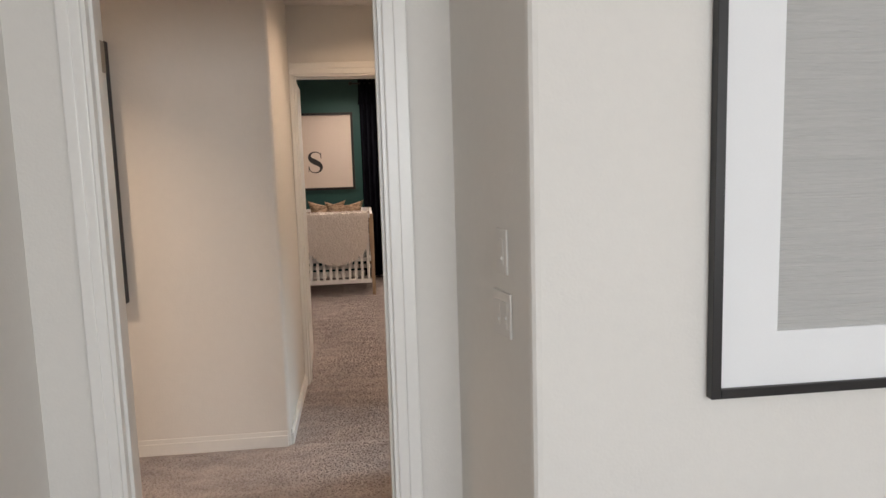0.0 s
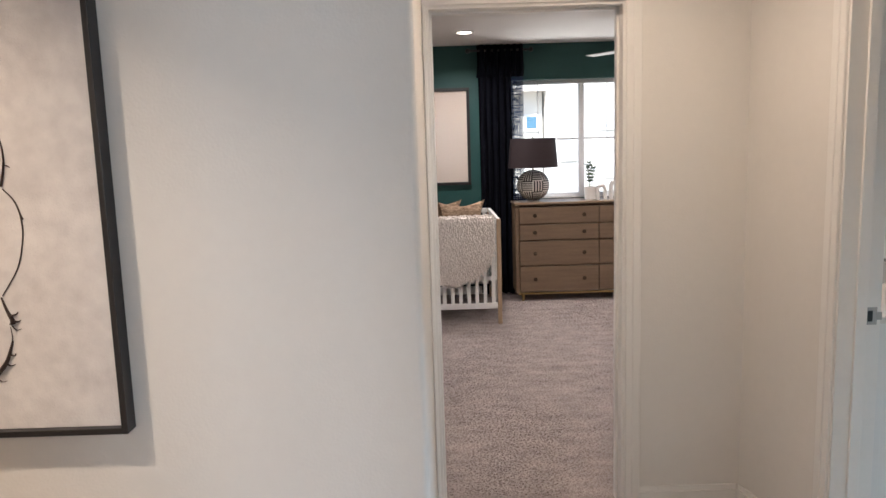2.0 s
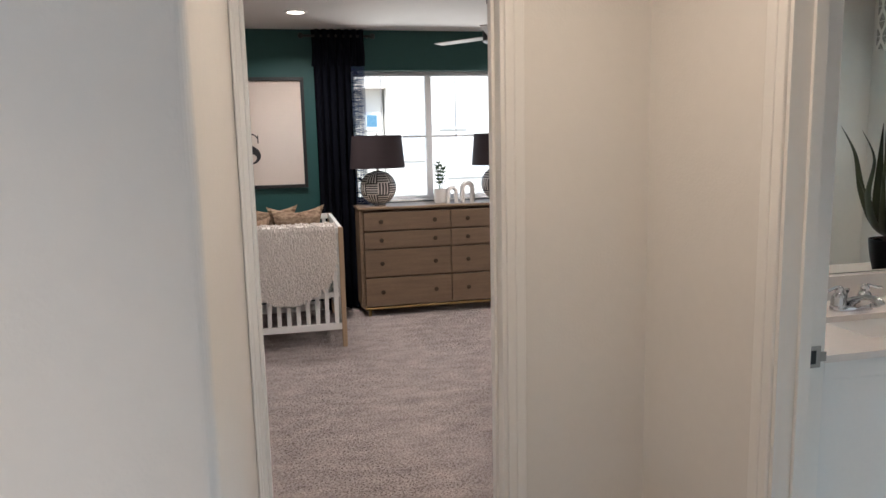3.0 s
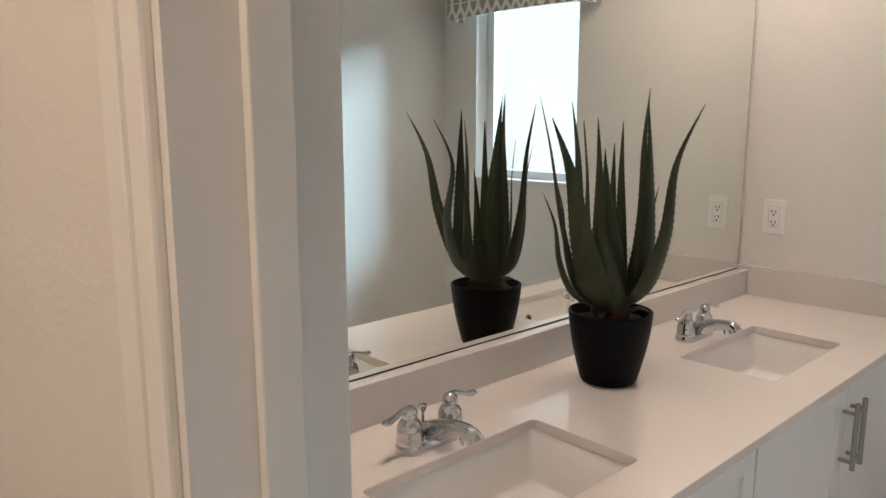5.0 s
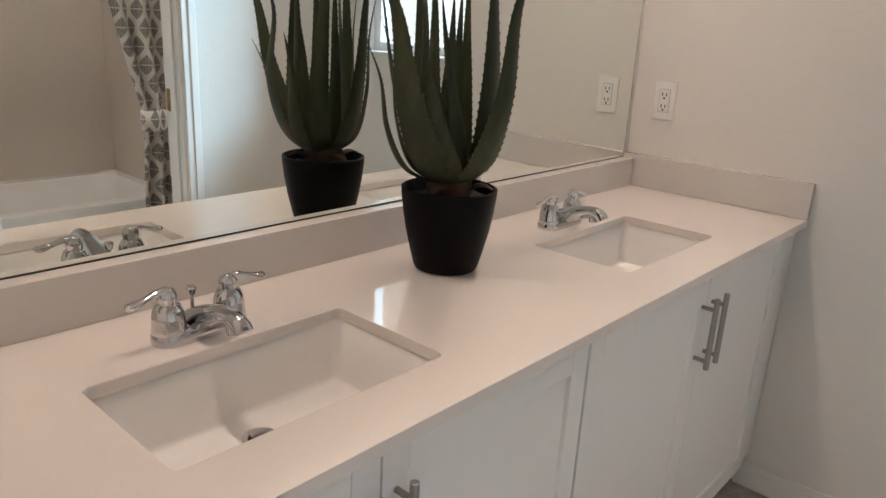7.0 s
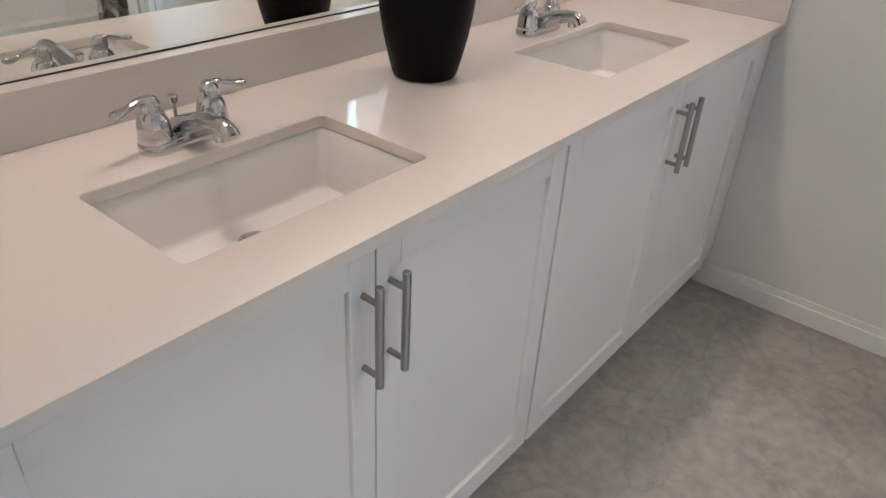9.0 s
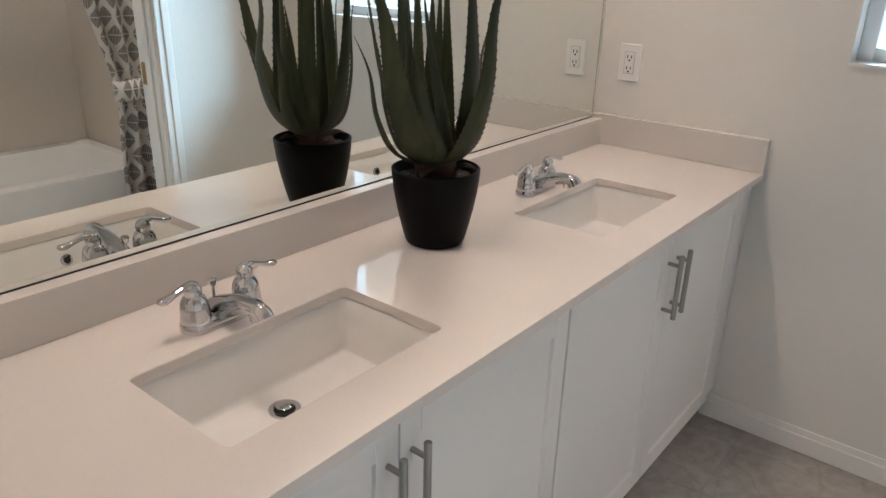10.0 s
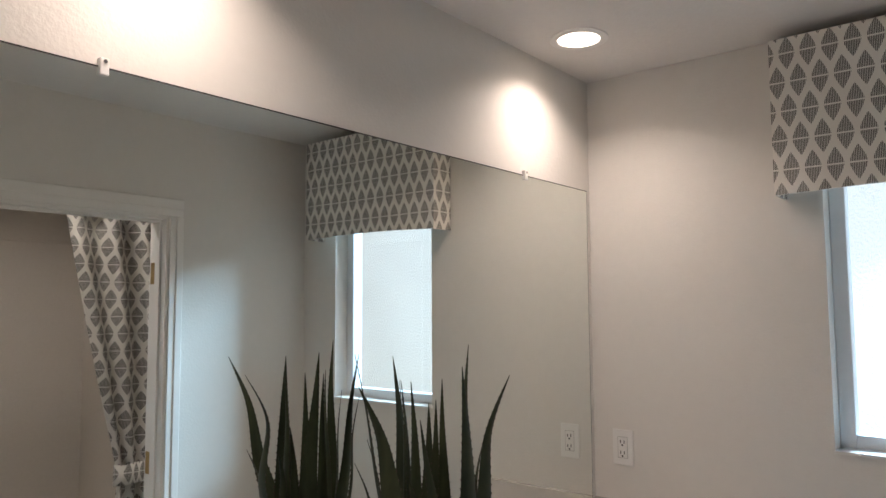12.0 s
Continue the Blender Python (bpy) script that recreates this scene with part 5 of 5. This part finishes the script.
# open weave side strip of the curtain in front of the pane
sh = thing("sheer_curtain_edge", "open-weave navy curtain edge against the bright window", "curtain")
random.seed(3)
verts, faces = [], []
for k in range(16):
    x = 1.40 + 0.12 * k / 15
    w = random.uniform(0.0012, 0.0035)
    b = len(verts)
    for z in (0.96, 2.17):
        verts += [(x - w, YG - 0.085, z), (x + w, YG - 0.085, z), (x + w, YG - 0.081, z), (x - w, YG - 0.081, z)]
    faces += [(b + i, b + (i + 1) % 4, b + 4 + (i + 1) % 4, b + 4 + i) for i in range(4)]
for k in range(230):
    z, w = random.uniform(0.96, 2.17), random.uniform(0.001, 0.0040)
    xa = 1.395 + random.uniform(0, 0.05)
    xb = xa + random.uniform(0.03, 0.08)
    b = len(verts)
    for x in (xa, xb):
        verts += [(x, YG - 0.090, z - w), (x, YG - 0.090, z + w), (x, YG - 0.086, z + w), (x, YG - 0.086, z - w)]
    faces += [(b + i, b + (i + 1) % 4, b + 4 + (i + 1) % 4, b + 4 + i) for i in range(4)]
me = bpy.data.meshes.new("weave")
me.from_pydata(verts, [], faces)
me.materials.append(SHEER)
wv = new("weave", me)
wv.parent = sh
tagged(wv, "navy open weave", kind="stuff")

# ceiling fan
fn = thing("ceiling_fan", "ceiling fan with pale thin blades and a dark hub", "ceiling fan", at=(2.30, 8.58, NCH))
part("canopy", lathe(bmesh.new(), [(0.065, -0.0005), (0.065, -0.03), (0.03, -0.06), (0.013, -0.062), (0.013, -0.20)], 24), BLACK, fn, smooth=True)
part("motor", lathe(bmesh.new(), [(0.05, -0.20), (0.095, -0.215), (0.095, -0.29), (0.06, -0.31), (0.01, -0.315)], 28), BLACK, fn, smooth=True)
for k in range(3):
    a = radians(127 + 120 * k)
    bm = boxes((0.09, 0.54, -0.05, 0.05, -0.262, -0.256), bevel=0.002)
    bmesh.ops.rotate(bm, cent=(0, 0, -0.259), matrix=Matrix.Rotation(radians(3), 3, "X"), verts=bm.verts[:])
    bmesh.ops.rotate(bm, cent=(0, 0, 0), matrix=Matrix.Rotation(a, 3, "Z"), verts=bm.verts[:])
    part("blade", bm, FANW, fn)

# open nursery door leaf
lf = thing("nursery_door", "plain white door standing open inside the nursery", "door", at=(0.660, 5.742, 0), turn=92.2)
part("leaf", boxes((0.004, 0.72, 0.0, 0.035, 0.012, 2.02), bevel=0.002), TRIM, lf)
# ---- outside ----
structure("ground", boxes((-400, 400, -400, 600, -0.75, -0.6)), DIRT, "pale dusty ground outside", "ground")
nb = thing("neighbour_wall", "pale stucco side wall of the neighbouring house", "house", at=(7.2, 0, -0.6))
part("wall", boxes((0, 0.3, -3, 12, 0, 6.5)), STUCCO, nb)
part("control_joint", boxes((-0.006, 0.002, -3, 12, 3.44, 3.46)), GROUT, nb, "thin dark stucco joint")
part("window_trim", boxes((-0.03, 0.002, 5.6, 6.6, 2.6, 2.75), (-0.03, 0.002, 5.6, 5.75, 1.5, 2.6), bevel=0.005), VINYL, nb, "white window trim")


def house(x, y, w, d, h, openings, z0=-0.6):
    hs = thing("house", "pale stucco house with a clay tile roof", "house", group="houses across the way", at=(x, y, z0))
    part("wall", boxes((-w / 2, w / 2, 0, d, 0, h)), STUCCO2, hs)
    bm = bmesh.new()
    e = 0.5
    base = ring(bm, [(-w / 2 - e, -e, h), (w / 2 + e, -e, h), (w / 2 + e, d + e, h), (-w / 2 - e, d + e, h)])
    ridge = ring(bm, [(-w / 2 + d / 2 - 1, d / 2, h + 1.5), (w / 2 - d / 2 + 1, d / 2, h + 1.5)])
    for f in ((base[0], base[1], ridge[1], ridge[0]), (base[1], base[2], ridge[1]), (base[2], base[3], ridge[0], ridge[1]), (base[3], base[0], ridge[0]), tuple(base[::-1])):
        bm.faces.new(f)
    rf = part("roof", bm, ROOFT, hs)
    for k in range(int(w / 0.45)):
        xx = -w / 2 - e + 0.45 * (k + 0.5)
        bm = bmesh.new()
        tube(bm, [(xx, -e - 0.05, h + 0.02), (xx, -e + 0.5, h + 0.2)], 0.13, 8)
        part("roof_tile", bm, ROOFT, rf)
    for x0, x1, z0w, z1w, glass in openings:
        wd = part("window", boxes((x0 - 0.08, x1 + 0.08, -0.05, 0.02, z0w - 0.08, z1w + 0.08)), VINYL, hs)
        part("pane", boxes((x0, x1, -0.056, -0.02, z0w, z1w)), glass, wd)
    return hs


house(-0.6, 24, 8.6, 8, 3.62, [(3.83, 4.12, 2.58, 2.91, PANE), (1.0, 2.2, 1.6, 2.9, PALEPANE), (-2.6, -1.2, 1.5, 2.9, PALEPANE)])
house(8.75, 23.35, 10.0, 8, 5.6, [(-4.6, -4.1, 1.7, 2.35, PALEPANE), (-3.5, -2.9, 2.55, 2.95, PALEPANE), (-3.3, -2.0, 1.2, 1.9, PALEPANE), (-1.6, -0.4, 2.2, 3.1, PALEPANE), (0.8, 2.0, 3.7, 4.9, PALEPANE)])
house(-11, 28, 9, 8, 5.6, [(0.6, 1.8, 0.9, 2.2, PALEPANE), (0.6, 1.8, 3.7, 4.9, PALEPANE)])

# ---- bathroom floor tiles ----
tiles = thing("floor_tiles", "large grey marbled porcelain floor tiles", "floor tiles", kind="structure")
TX, TY = 0.905, 0.61
for j in range(6):
    for i in range(4):
        x0 = XB - 0.06 + i * TX - (TX / 2 if j % 2 else 0)
        y0 = 2.62 + j * TY - 0.02
        a0, a1, b0, b1 = max(x0, 1.99), min(x0 + TX - 0.0005, XW), y0, min(y0 + TY - 0.0005, YM)
        if a1 - a0 < 0.03 or b1 - b0 < 0.03:
            continue
        part("tile", boxes((a0, a1, b0, b1, -0.0065, 0.0), bevel=0.0002), TILE, tiles)

# ---- carpet pile ----
# loose tufts standing on the carpet along the walk and in the nursery
rng = np.random.default_rng(4)


def tufts(x0, x1, y0, y1, step):
    nx, ny = int((x1 - x0) / step), int((y1 - y0) / step)
    gx, gy = np.meshgrid(x0 + (np.arange(nx) + 0.5) * step, y0 + (np.arange(ny) + 0.5) * step)
    p = np.stack([gx.ravel(), gy.ravel()], 1) + rng.uniform(-0.5, 0.5, (nx * ny, 2)) * step
    return p


spots = np.concatenate([tufts(0.64, 1.86, 4.58, 5.60, 0.0125), tufts(-1.2, 1.94, 3.14, 4.57, 0.0135), tufts(0.325, 1.115, 3.0, 3.14, 0.0125), tufts(0.66, 1.38, 5.60, 5.74, 0.0125), tufts(-0.4, 3.4, 5.74, 7.6, 0.0135), tufts(-0.4, 3.4, 7.6, 9.9, 0.0165)])
n = len(spots)
size, height = rng.uniform(0.007, 0.011, n), rng.uniform(0.003, 0.007, n)
turn0 = rng.uniform(0, 2 * np.pi, n)
wave = np.sin(spots[:, 0] * 5.1 + 1.3 * np.sin(spots[:, 1] * 3.7)) * 1.2 + rng.normal(0, 0.9, n)
verts = np.zeros((n, 4, 3))
for k in range(3):
    a = turn0 + k * 2 * np.pi / 3
    verts[:, k, 0], verts[:, k, 1], verts[:, k, 2] = spots[:, 0] + size * np.cos(a), spots[:, 1] + size * np.sin(a), -0.001
verts[:, 3, 0], verts[:, 3, 1], verts[:, 3, 2] = spots[:, 0] + 0.007 * np.cos(wave), spots[:, 1] + 0.007 * np.sin(wave), height
base = np.arange(n)[:, None] * 4
tris = np.concatenate([base + np.array([[0, 1, 3]]), base + np.array([[1, 2, 3]]), base + np.array([[2, 0, 3]])])
me = bpy.data.meshes.new("carpet_pile")
me.from_pydata(verts.reshape(-1, 3), [], tris)
me.materials.append(CARPET)
tagged(new("carpet_pile", me), "taupe cut-pile carpet tufts on the floor", "carpet", kind="stuff")
